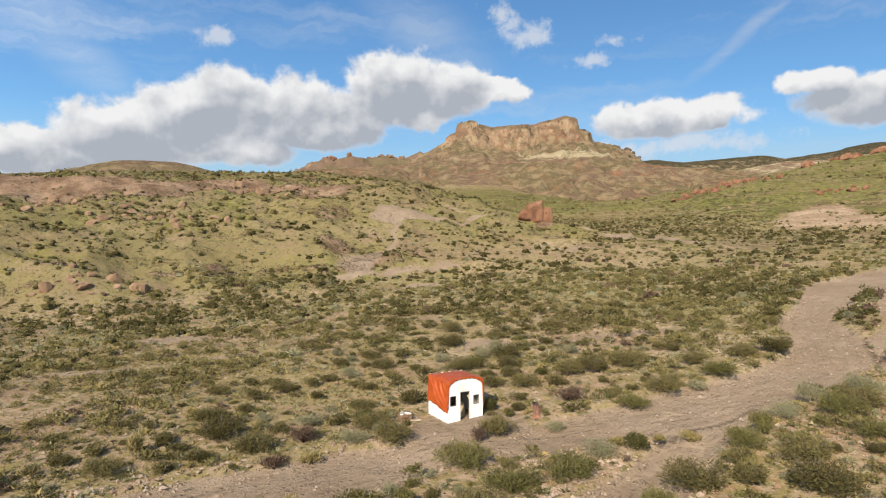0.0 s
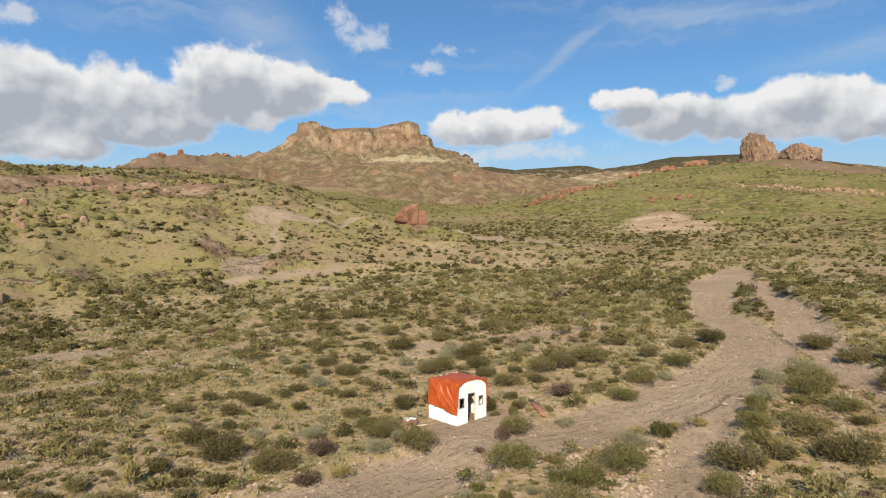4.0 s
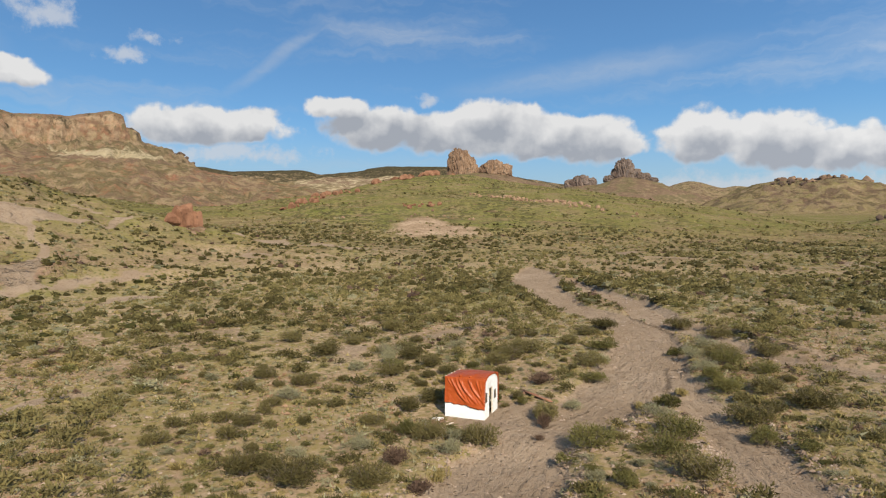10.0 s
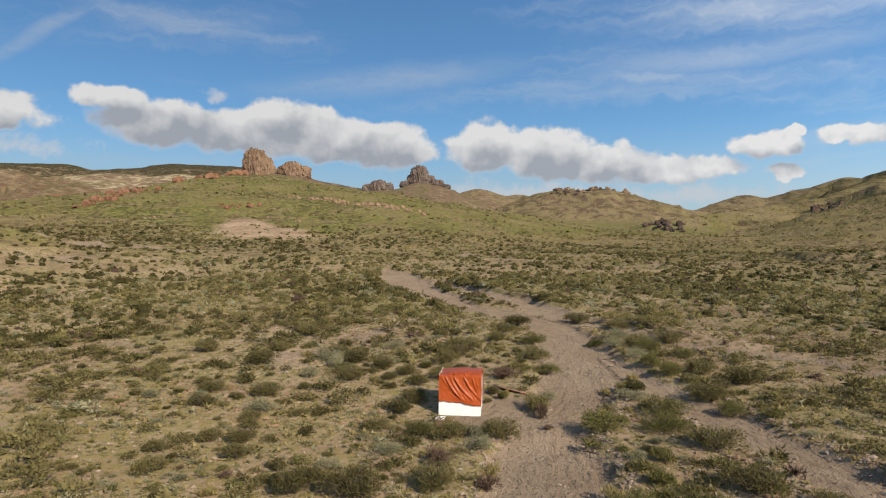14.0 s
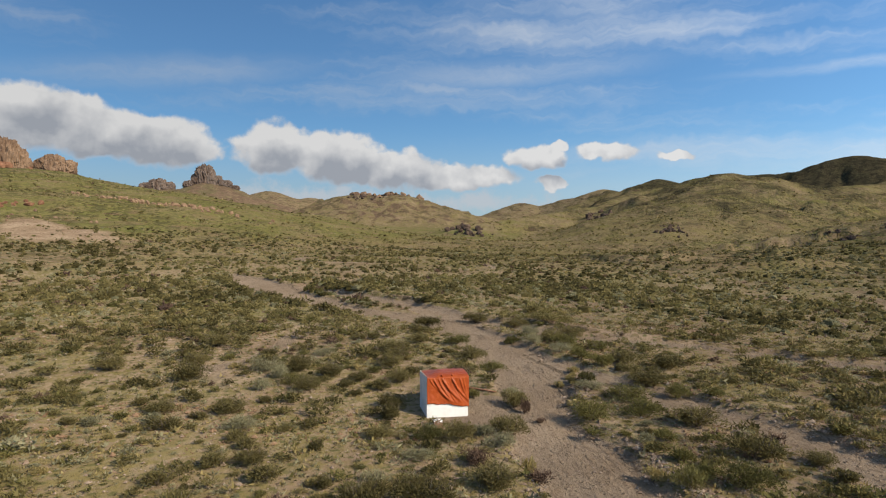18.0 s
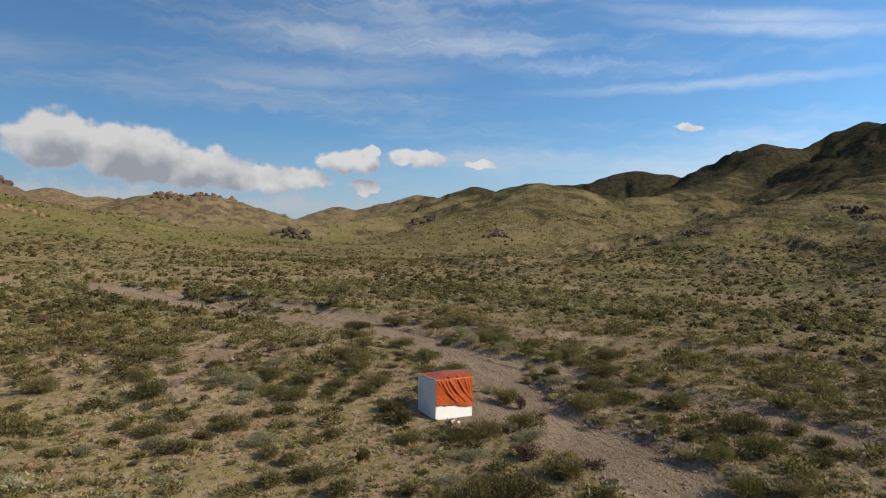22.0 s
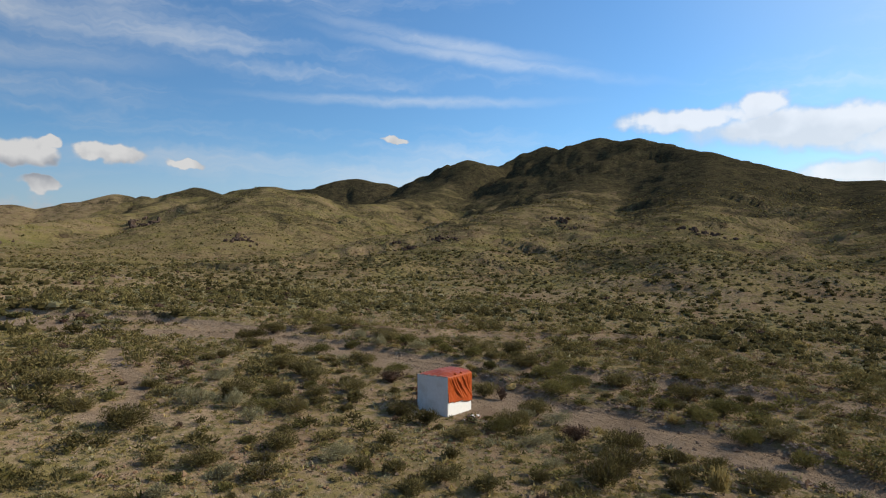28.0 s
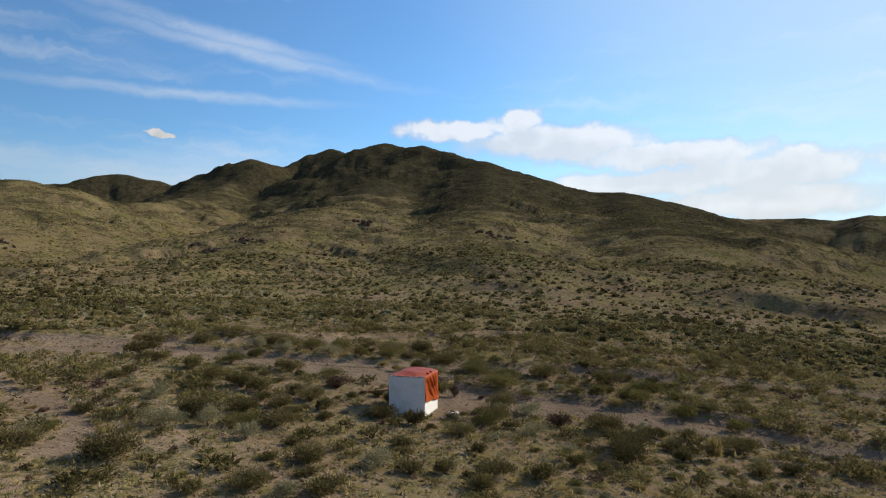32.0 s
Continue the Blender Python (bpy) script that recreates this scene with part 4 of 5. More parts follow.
def build_hut():
    hut = thing("hut", pose(*HUT, 0, 0, HUT_TURN), "small white plywood hut under a red tarpaulin on gravel", "hut")
    # front wall with a doorway and two window openings, pieces butted together
    front = bmesh.new()
    y0, y1 = -D2, -D2 + TH
    dx0, dx1, dh = -0.40, 0.33, 1.97
    wl, wr = (-1.14, -0.68, 1.08, 1.74), (0.60, 1.03, 1.04, 1.66)
    for a in ((-W2, wl[0], 0, WALL_H), (wl[1], dx0, 0, WALL_H), (dx1, wr[0], 0, WALL_H), (wr[1], W2, 0, WALL_H),
              (wl[0], wl[1], 0, wl[2]), (wl[0], wl[1], wl[3], WALL_H), (wr[0], wr[1], 0, wr[2]), (wr[0], wr[1], wr[3], WALL_H), (dx0, dx1, dh, WALL_H)):
        box(front, a[0], a[1], y0, y1, a[2], a[3])
    wall = part("front_wall", front, WHITE, hut, "white front wall with an open doorway and two unglazed windows")
    part("threshold", slab(dx0 - 0.06, dx1 + 0.06, y0 - 0.10, y1 + 0.02, -0.10, 0.06, 0.012), WHITE, wall)
    for side, (a, b, z0, z1) in (("window", wl), ("window", wr)):
        fr = bmesh.new()
        for q in ((a, a + 0.035, z0, z1), (b - 0.035, b, z0, z1), (a, b, z0, z0 + 0.035), (a, b, z1 - 0.035, z1)):
            box(fr, q[0], q[1], y0 + 0.02, y0 + 0.07, q[2], q[3])
        part("window_frame", fr, DARKIN, wall, "dark bare timber window frame")
    jamb = bmesh.new()
    for q in ((dx0, dx0 + 0.03, 0.06, dh), (dx1 - 0.03, dx1, 0.06, dh), (dx0, dx1, dh - 0.03, dh)):
        box(jamb, q[0], q[1], y0 + 0.012, y1 - 0.006, q[2], q[3])
    part("door_frame", jamb, PALEWOOD, wall)
    part("back_wall", slab(-W2, W2, D2 - TH, D2, 0, 2.66, 0.008), WHITE, hut, "plain white back wall, in the shade")
    part("side_wall", slab(-W2, -W2 + TH, -D2 + TH, D2 - TH, 0, 2.63, 0.006), WHITE, hut)
    part("side_wall", slab(W2 - TH, W2, -D2 + TH, D2 - TH, 0, 2.63, 0.006), WHITE, hut)
    part("floor", slab(-W2 - 0.02, W2 + 0.02, -D2 - 0.02, D2 + 0.02, -0.22, 0.02), CONCRETE, hut, "grey concrete slab")
    # lining boards and the clutter seen through the doorway
    part("inner_lining", slab(-W2 + TH, W2 - TH, D2 - TH - 0.03, D2 - TH - 0.004, 0.02, 2.45), DARKIN, hut)
    part("leaning_board", slab(-0.26, 0.22, -0.012, 0.012, 0, 1.05, 0.004, Matrix.Translation((0.18, -0.72, 0.03)) @ pose(0, 0, 0, -24, 14, 8)), PLY, hut, "pale plywood sheet leaning inside the doorway")
    part("leaning_board", slab(-0.2, 0.2, -0.01, 0.01, 0, 0.75, 0.004, Matrix.Translation((0.78, -1.2, 0.98)) @ pose(0, 0, 0, -14, -22, 5)), PLY, hut, "pale board leaning inside the window")
    # bowed roof deck and its rafters
    us = [i / 12 - 1 for i in range(25)]
    deck = sheet([[(u * (W2 - 0.005), v * (D2 - 0.01), crown_z(u, v * D2) - 0.04) for u in us] for v in (-1, -0.33, 0.1, 0.4, 0.7, 1)])
    part("roof_deck", thicken(deck, 0.03), DARKIN, hut)
    # front gable filling the bow above the front wall
    rows = []
    for yy in (-D2 - 0.004, -D2 + 0.06):
        rows.append([(u * (W2 - 0.01), yy, 2.50) for u in us])
        rows.append([(u * (W2 - 0.01), yy, crown_z(u, -D2) - 0.015) for u in us])
    part("gable", sheet([rows[0], rows[1], rows[3], rows[2], rows[0]]), WHITE, wall)

    # red tarpaulin: over the roof and down both sides, with sagging folds
    # folds hang from the two ties and from the back corner: start, sweep to the front, height, width
    folds = ((0.95, 0.95, 0.085, 0.085), (0.62, 0.80, 0.05, 0.05), (0.36, 1.05, 0.10, 0.075), (0.22, 0.62, 0.045, 0.04), (-0.30, 0.95, 0.10, 0.07), (-0.42, 0.55, 0.05, 0.04), (-0.85, 0.5, 0.07, 0.06), (1.22, 1.25, 0.06, 0.07), (-1.1, 0.3, 0.04, 0.05))

    def side_point(s, v, d):
        """A point of the side sheet: s -1 or 1, v along the depth, d metres below the eave."""
        hem = 1.78 - 0.06 * v + 0.025 * math.sin(v * 5.1 + s) + 0.02 * math.sin(v * 11.0) + (0.10 * max(0, -v) if s < 0 else 0.0)
        d = d * hem
        out = 0.018 + 0.05 * (d / hem) ** 1.5
        for v0, lean, amp, wid in folds:
            q = (v - v0 + lean * 0.62 * d ** 1.4) / (wid * (0.7 + 0.5 * d))
            out += amp * (math.exp(-q * q) - 0.45 * math.exp(-(q - 1.7) ** 2)) * min(1, d * 5.0) * max(0.0, 1 - (d / 1.75) ** 3)
        out += 0.03 * math.sin(v * 3.1 + d * 2.3) * min(1, d) + 0.02 * noise.noise((v * 5, d * 4, s * 3))
        out += 0.03 * math.exp(-((v - 0.2 * math.sin(d * 3)) / 0.5) ** 2) * d
        return (s * (W2 + max(0.014, out)), v, 2.67 - d)

    vs = [-D2 - 0.05 + (2 * D2 + 0.045) * i / 68 for i in range(69)]
    top_rows = []
    for v in vs:
        row = [side_point(-1, v, k / 34) for k in range(34, 0, -1)]
        for i in range(49):
            u = i / 24 - 1
            lump = 0.014 * math.sin(v * 4 + u * 5) + 0.024 * noise.noise((u * 2.5, v * 2.5, 3)) + 0.016 * (1 - 2 * abs(noise.noise((u * 4 + v * 2, v * 5, 7))))
            row.append((u * (W2 + 0.016), v, crown_z(u, v) + 0.012 + max(-0.008, lump)))
        row += [side_point(1, v, k / 34) for k in range(1, 35)]
        top_rows.append(row)
    cover = part("tarpaulin", thicken(sheet(top_rows), 0.006), TARP, hut, "wrinkled orange-red tarpaulin draped over roof and sides", True)
    # its front flap, cut to a round arch above the doorway
    flap = []
    for i in range(61):
        u = i / 30 - 1
        depth = 0.10 + 0.34 * abs(u) ** 3.5 + (1.35 if abs(u) > 0.93 else 0.0) * min(1.0, (abs(u) - 0.93) / 0.035)
        depth += 0.025 * math.sin(i * 0.9) + 0.02 * math.sin(i * 2.3)
        zt = crown_z(u, -D2) + 0.014
        flap.append([(u * (W2 + 0.02), -D2 - 0.05 + 0.0 - 0.018 * math.sin(k / 6 * 3.1) - 0.006 * math.sin(i * 1.7), zt - depth * k / 6) for k in range(7)])
    part("front_flap", thicken(sheet(flap), 0.005), TARP, cover, "scalloped front edge of the tarpaulin", True)
    for v in (-0.35, 0.35):
        lump = bmesh.new()
        bmesh.ops.create_icosphere(lump, subdivisions=2, radius=0.10)
        for q in lump.verts:
            q.co = Vector((q.co.x * 1.2, q.co.y * 0.9, q.co.z * 0.8)) * (1 + 0.3 * noise.noise(q.co * 20)) + Vector((-W2 + 0.14, v, crown_z(-0.9, v) + 0.055))
        part("tie_knot", lump, TARP, cover, "", True)
    for x in (-1.16, -0.72, -0.25, 0.3, 0.85, 1.2):
        part("batten", slab(-0.09, 0.09, -0.04, 0.03, -0.02, 0.03, 0.004, pose(x, D2 - 0.02, crown_z(x / W2, D2) + 0.022, 0, 6 * math.sin(x * 9), 8 * math.sin(x * 5))), PALEWOOD, hut, "pale batten holding the tarpaulin")
    for v in (-0.9, 0.0, 0.8):
        part("footing", slab(-0.12, 0.12, -0.06, 0.06, -0.2, 0.02, 0.01, pose(-W2 - 0.05, v, 0.02, 0, 0, 90)), CONCRETE, hut)


build_hut()


# ---------------------------------------------------------------- rocks
def rock_bmesh(size, seed, detail=4, striae=0.22, lumps=0.24, sharp=0.8):
    """A craggy block of about the given size (x, y, z), base at z = 0."""
    bm = bmesh.new()
    bmesh.ops.create_icosphere(bm, subdivisions=detail, radius=1.0)
    off = Vector((seed * 3.7, seed * 1.3, seed * 2.1))
    # broken faces: planes that cut the lump off
    chance = random.Random(seed * 7 + 3)
    cuts = [(Vector((chance.gauss(0, 1), chance.gauss(0, 1), chance.gauss(0.25, 0.7))).normalized(), chance.uniform(0.5, 0.88)) for _ in range(0 if detail > 4 else 11)]
    for v in bm.verts:
        d = v.co.normalized()
        n1 = noise.fractal(d * 1.6 + off, 1.0, 2.1, 5)
        n2 = 1 - abs(noise.noise(Vector((d.x * 6, d.y * 6, d.z * 1.2)) + off)) * 2
        n3 = noise.cell(d * 3.2 + off)
        r = 1 + lumps * n1 + striae * n2 * 0.5 + 0.14 * sharp * n3
        p = Vector((max(-0.86, min(0.86, d.x)), max(-0.86, min(0.86, d.y)), max(-0.8, min(0.9, d.z)))) * r
        for cut, far in cuts:
            over = p.dot(cut) - far
            if over > 0:
                p = p - cut * over * 0.92
        v.co = Vector((p.x * size[0] / 2, p.y * size[1] / 2, p.z * size[2] * 0.62 + size[2] * 0.35))
    return bm


def outcrop(name, x, y, blocks, mat, label, category="rock", turn=0, sink=0.0, craggy=False):
    """A rock formation of several blocks (dx, dy, width, depth, height, seed) standing on the ground at x, y."""
    z = height(x, y) - sink
    top = thing(name, pose(x, y, z, 0, 0, turn), label, category)
    ca, sa = math.cos(radians(turn)), math.sin(radians(turn))
    spots = land(np.array([x + b[0] * ca - b[1] * sa for b in blocks]), np.array([y + b[0] * sa + b[1] * ca for b in blocks]))[0]
    for (dx, dy, w, d, h, seed), ground_z in zip(blocks, spots):
        bm = rock_bmesh((w, d, h), seed, 5 if craggy else 4 if w > 12 else 3 if w > 2.6 else 2, 0.6 if craggy else 0.22, 0.2)
        dz = float(ground_z) - z - 0.12 * h
        bmesh.ops.translate(bm, verts=bm.verts, vec=(dx, dy, dz))
        part("block", bm, mat, top)
    return top


def rubble(name, x, y, count, spread_x, spread_y, lo, hi, mat, label, seed, turn=0, sink=0.3):
    """A low outcrop of many broken blocks."""
    r = random.Random(seed)
    blocks = []
    for k in range(count):
        w = r.uniform(lo, hi) * (1.0 if k else 1.3)
        blocks.append((r.gauss(0, 0.42) * spread_x, r.gauss(0, 0.42) * spread_y, w, w * r.uniform(0.6, 1.0), w * r.uniform(0.4, 0.75), seed * 10 + k))
    return outcrop(name, x, y, blocks, mat, label, turn=turn, sink=sink)


outcrop("red_boulder", 27.5, 191.5, ((0, 0, 7.5, 7, 6.0, 1), (-3.2, -0.6, 5, 5, 3.8, 2), (2.8, -1.2, 4.6, 4, 4.6, 3)), ROCK_RED, "big rounded red rock outcrop in the green valley", sink=0.6)
rubble("rust_outcrop", 148, 338, 64, 66, 9, 1.6, 5.2, ROCK_RED, "low rusty red rubble outcrop on the hillside", 3, 47)
rubble("brown_outcrop", 152, 254, 18, 12, 6, 1.2, 3.6, ROCK_RED, "brown rock outcrop above a pale bare slope", 4)
rubble("scattered_rocks", 140, 230, 16, 26, 18, 0.6, 1.8, ROCK_TAN, "scattered brown boulders on the bare slope", 17)
rubble("hill_crag", 1303, 572, 16, 70, 16, 7, 17, ROCK_TAN, "tan crags on top of the brown hills", 51, -68, 3)
rubble("hill_crag", 1332, 498, 14, 60, 16, 6, 15, ROCK_TAN, "tan crags on top of the brown hills", 52, -68, 3)
rubble("hill_crag", 1255, 560, 18, 60, 22, 5, 13, ROCK_DARK, "dark crags below the top of the brown hills", 53, -60, 3)
rubble("dark_outcrop", 478, 154, 26, 30, 14, 2.5, 7.5, ROCK_DARK, "dark craggy outcrop at the foot of the olive hill", 5, 25)
rubble("ridge_rocks", 256, 396, 22, 52, 7, 4, 9.5, ROCK_RED, "reddish rocks along the crest of the green hill", 6, 5)
rubble("pale_ledge", 212, 238, 120, 50, 7, 0.8, 3.0, ROCK_PINK, "broken ledge of tan rocks on the green hill", 7, -85)
for k, (cx, cy, n, sx, sy, lo, hi) in enumerate(((516, 45, 18, 30, 12, 2.5, 7), (229, -45, 18, 18, 7, 1.0, 2.8), (222, -65, 16, 14, 7, 1.0, 2.8), (169, -165, 18, 18, 8, 1.0, 3.0), (354, 3, 18, 24, 9, 1.6, 4.2), (255, -156, 18, 20, 8, 1.2, 3.4), (560, 55, 14, 24, 10, 3, 7))):
    rubble("crag", cx, cy, int(n * 1.7), sx, sy, lo * 0.8, hi, ROCK_DARK, "dark rocks on the olive hillside", 40 + k)
for k, (rx, ry, n, sx, sy) in enumerate(((-91, 156, 26, 20, 9), (-66, 152, 26, 18, 9), (-52, 188, 24, 24, 9), (-58, 106, 16, 10, 6))):
    rubble("rock_outcrop", rx, ry, n, sx, sy, 0.9, 2.8, ROCK_PINK, "pinkish-tan weathered rocks on the hillside", 20 + k, 20, 0.35)
# broken crags on the mesa and its western ridge
rubble("mesa_crag", -235, 1464, 12, 40, 10, 8, 17, ROCK_RED, "jagged reddish crags on the western ridge", 12, 10, 4)
rubble("mesa_crag", -120, 1504, 14, 90, 8, 7, 14, ROCK_TAN, "small crags along the western ridge", 13, 12, 4)
rubble("mesa_crag", 440, 1505, 12, 60, 12, 7, 14, ROCK_DARK, "dark crags on the eastern slope of the mesa", 14, -40, 4)
# sheer towers on the skyline
outcrop("rock_spire", 1233, 1497, ((0, 0, 56, 52, 70, 31), (-18, 4, 40, 40, 58, 32), (22, -2, 40, 40, 52, 33), (38, 0, 30, 30, 26, 30)), ROCK_TAN, "tall brown rock spire standing on a ridge", sink=16, turn=-42, craggy=True)
outcrop("rock_tower", 1305, 1432, ((0, 0, 52, 42, 38, 34), (32, 0, 46, 38, 34, 35), (-26, 2, 30, 28, 24, 36)), ROCK_TAN, "broad flat-topped brown rock tower", sink=10, turn=-44, craggy=True)
outcrop("castle_rock", 2325, 1701, ((0, 0, 74, 60, 74, 37), (-28, 4, 50, 46, 46, 45), (44, 0, 50, 42, 40, 39), (84, 0, 42, 40, 28, 40), (118, 0, 36, 36, 18, 46), (-62, 0, 46, 44, 24, 38)), ROCK_GREY, "far castle-like rock peak with towers", sink=14, turn=-54, craggy=True)
outcrop("dark_crag", 2216, 1845, ((0, 0, 60, 50, 44, 41), (-46, 0, 46, 40, 34, 42), (42, 0, 44, 38, 30, 43), (18, 4, 34, 36, 40, 47)), ROCK_GREY, "far jagged dark rock ridge", sink=12, turn=-50, craggy=True)


# ---------------------------------------------------------------- shrubs
def leaf_cloud(rng, leaves, size, width, high, lobes, up=0.35, thin=0.2):
    """Leafy twig tips fanning out of a few lobes: triangles (n, 3, 3)."""
    cx = np.clip(rng.normal(0, 0.18, (lobes, 3)), -0.3, 0.3) * np.array([width, width, 0])
    cx[:, 2] = high * rng.uniform(0.18, 0.5, lobes)
    rad = np.stack([width * rng.uniform(0.15, 0.29, lobes)] * 2 + [high * rng.uniform(0.26, 0.44, lobes)], axis=1)
    who = rng.integers(0, lobes, leaves)
    d = rng.normal(0, 1, (leaves, 3))
    d[:, 2] = np.abs(d[:, 2]) * 0.9 - 0.3
    d /= np.linalg.norm(d, axis=1)[:, None]
    p = cx[who] + d * rad[who] * np.sqrt(rng.uniform(0.15, 1.1, leaves))[:, None]
    p[:, 2] = np.maximum(p[:, 2], size * 0.15)
    way = d * 0.7 + rng.normal(0, 0.55, (leaves, 3)) + np.array([0, 0, up])
    way /= np.linalg.norm(way, axis=1)[:, None]
    side = np.cross(way, rng.normal(0, 1, (leaves, 3)))
    side /= np.linalg.norm(side, axis=1)[:, None]
    ln = (size * rng.uniform(0.7, 1.7, leaves))[:, None]
    return np.stack([p - side * ln * thin, p + side * ln * thin, p + way * ln], axis=1)


def stems(rng, count, width, high, thick, sides=3):
    """Bare tapering stems fanning up and out: vertices and quads."""
    vs, fs = [], []
    for i in range(count):
        a, lean = rng.uniform(0, 6.283), rng.uniform(0.15, 0.5) * width
        tip = np.array([math.cos(a) * lean, math.sin(a) * lean, high * rng.uniform(0.55, 0.98)])
        mid = tip * 0.5 + rng.normal(0, 0.05 * width, 3)
        n0 = len(vs)
        for c, r in ((np.zeros(3), thick), (mid, thick * 0.7), (tip, thick * 0.2)):
            for k in range(sides):
                q = 6.283 * k / sides
                vs.append(c + np.array([math.cos(q) * r, math.sin(q) * r, 0]))
        for lvl in range(2):
            for k in range(sides):
                a0, a1 = n0 + lvl * sides + k, n0 + lvl * sides + (k + 1) % sides
                fs.append((a0, a1, a1 + sides, a0 + sides))
    return np.array(vs), np.array(fs)


SPECIES = {
    # twig tips, their length, lobes, stems, material, up-bias
    "creosote": (1500, 0.088, 11, 24, CREOSOTE, 0.55),
    "sage": (1300, 0.066, 8, 8, SAGE, 0.5),
    "lush": (1500, 0.080, 10, 10, LUSH, 0.6),
    "dead": (700, 0.095, 7, 34, DEAD, 0.5),
    "tuft": (520, 0.130, 5, 4, GRASS, 1.2),
}
BUSH_MESHES = {}


def bush_mesh(species, variant, large=False):
    """Leaves mesh and stems mesh of a shrub one metre wide and 0.7 m high."""
    key = (species, variant, large)
    if key not in BUSH_MESHES:
        leaves, size, lobes, nst, mat, up = SPECIES[species]
        if large:
            leaves, size, lobes, nst = int(leaves * 2.3), size * 0.6, int(lobes * 1.8), nst * 2
        rng = np.random.default_rng(900 + variant * 17 + len(species) * 131 + ord(species[0]))
        q = leaf_cloud(rng, leaves, size, 1.0, 0.7, lobes, up, 0.16)
        f = np.arange(len(q) * 3).reshape(-1, 3)
        tint = np.repeat(rng.uniform(0, 1, 1), len(q) * 3)
        lm = mesh_from("foliage", q.reshape(-1, 3), f, [mat], False, {"tint": tint})
        v, sf = stems(rng, nst, 1.0, 0.66, 0.008 if large else 0.014)
        sm = mesh_from("woody_base", v, sf, [DEAD if species == "dead" else TWIG])
        BUSH_MESHES[key] = (lm, sm)
    return BUSH_MESHES[key]


LABELS = {
    "creosote": ("dark olive creosote bush on dry gravelly ground", "bush"),
    "sage": ("low rounded grey-green desert shrub", "bush"),
    "lush": ("fresh green leafy shrub beside the wash", "bush"),
    "dead": ("dried reddish-brown dead shrub", "bush"),
    "tuft": ("pale yellow-green tuft of desert grass", "grass tuft"),
}
NAMES = {"creosote": "creosote_bush", "sage": "sage_bush", "lush": "green_bush", "dead": "dead_bush", "tuft": "grass_tuft"}
PLANTED = []


def bush(species, x, y, w, h, variant=0, turn=0.0, z=None):
    """One shrub of its own, w metres wide and h high."""
    label, cat = LABELS[species]
    z = height(x, y) if z is None else z
    ob = thing(NAMES[species], pose(x, y, z - 0.02, 0, 0, turn), label, cat, "shrubs round the hut")
    for name, me in zip(("foliage", "woody_base"), bush_mesh(species, variant, w > 1.8)):
        c = new(name, me)
        c.parent = ob
        c.scale = (w, w, h / 0.7)
    PLANTED.append((x, y, w))
    return ob


# the shrubs that stand close to the hut and along the washes
bush("creosote", -2.3, 46.5, 1.7, 1.2, 2, 40)
bush("lush", -5.2, 43.0, 1.9, 1.0, 0, 121)
bush("creosote", -4.5, 41.4, 2.3, 1.3, 1, 30)
bush("sage", -3.9, 39.9, 1.7, 1.0, 3, 200)
bush("creosote", -3.0, 38.6, 2.2, 1.5, 1, 303)
bush("creosote", -5.7, 45.9, 2.0, 0.95, 0, 121)
bush("sage", -5.39, 38.72, 1.98, 1.17, 2, 278)
bush("creosote", 3.26, 39.16, 2.17, 1.51, 3, 66)
bush("dead", 2.02, 38.34, 0.88, 1.32, 4, 189)
bush("dead", 0.27, 37.1, 0.69, 0.48, 0, 309)
bush("lush", 1.03, 33.7, 3.0, 1.55, 1, 242)
bush("lush", 3.08, 30.68, 3.0, 1.35, 2, 320)
bush("lush", 5.89, 31.38, 2.99, 1.39, 3, 297)
bush("sage", 7.0, 40.08, 1.87, 0.87, 4, 33)
bush("dead", 8.6, 44.75, 2.49, 1.16, 0, 310)
bush("creosote", 6.24, 48.75, 2.1, 1.3, 1, 6)
bush("creosote", 5.79, 57.32, 2.59, 1.55, 2, 240)
bush("lush", 3.29, 44.05, 1.21, 1.13, 3, 132)
bush("creosote", 3.2, 42.96, 0.63, 0.37, 4, 282)
bush("lush", 4.28, 42.46, 0.98, 0.73, 0, 119)
bush("sage", -0.19, 57.31, 1.55, 1.2, 1, 98)
bush("creosote", 0.91, 64.08, 3.0, 1.55, 2, 240)
bush("lush", 2.5, 56.16, 2.53, 0.94, 3, 276)
bush("sage", -7.71, 54.08, 2.46, 1.15, 4, 281)
bush("creosote", 9.77, 50.81, 2.1, 1.55, 1, 203)
bush("sage", 11.11, 57.75, 2.11, 1.23, 2, 327)
bush("creosote", 11.45, 68.81, 3.0, 1.55, 3, 77)
bush("lush", 12.45, 42.59, 2.43, 1.13, 4, 118)
bush("creosote", 15.11, 44.99, 2.59, 1.55, 0, 325)
bush("sage", 17.86, 46.01, 1.56, 1.04, 1, 77)
bush("lush", 20.19, 47.74, 2.81, 1.31, 2, 267)
bush("creosote", 19.71, 51.37, 1.98, 1.39, 3, 199)
bush("creosote", 27.12, 52.74, 3.0, 1.55, 4, 7)
bush("creosote", 24.1, 52.66, 2.6, 1.21, 0, 343)
bush("tuft", 13.59, 35.8, 1.23, 0.82, 1, 32)
bush("tuft", 11.87, 35.78, 1.04, 0.58, 2, 81)
bush("lush", 10.08, 34.46, 1.66, 1.08, 3, 302)
bush("tuft", 9.75, 36.62, 1.05, 0.65, 4, 21)
bush("tuft", 10.96, 35.86, 1.04, 0.81, 0, 154)
bush("lush", 15.62, 33.44, 2.05, 1.43, 1, 15)
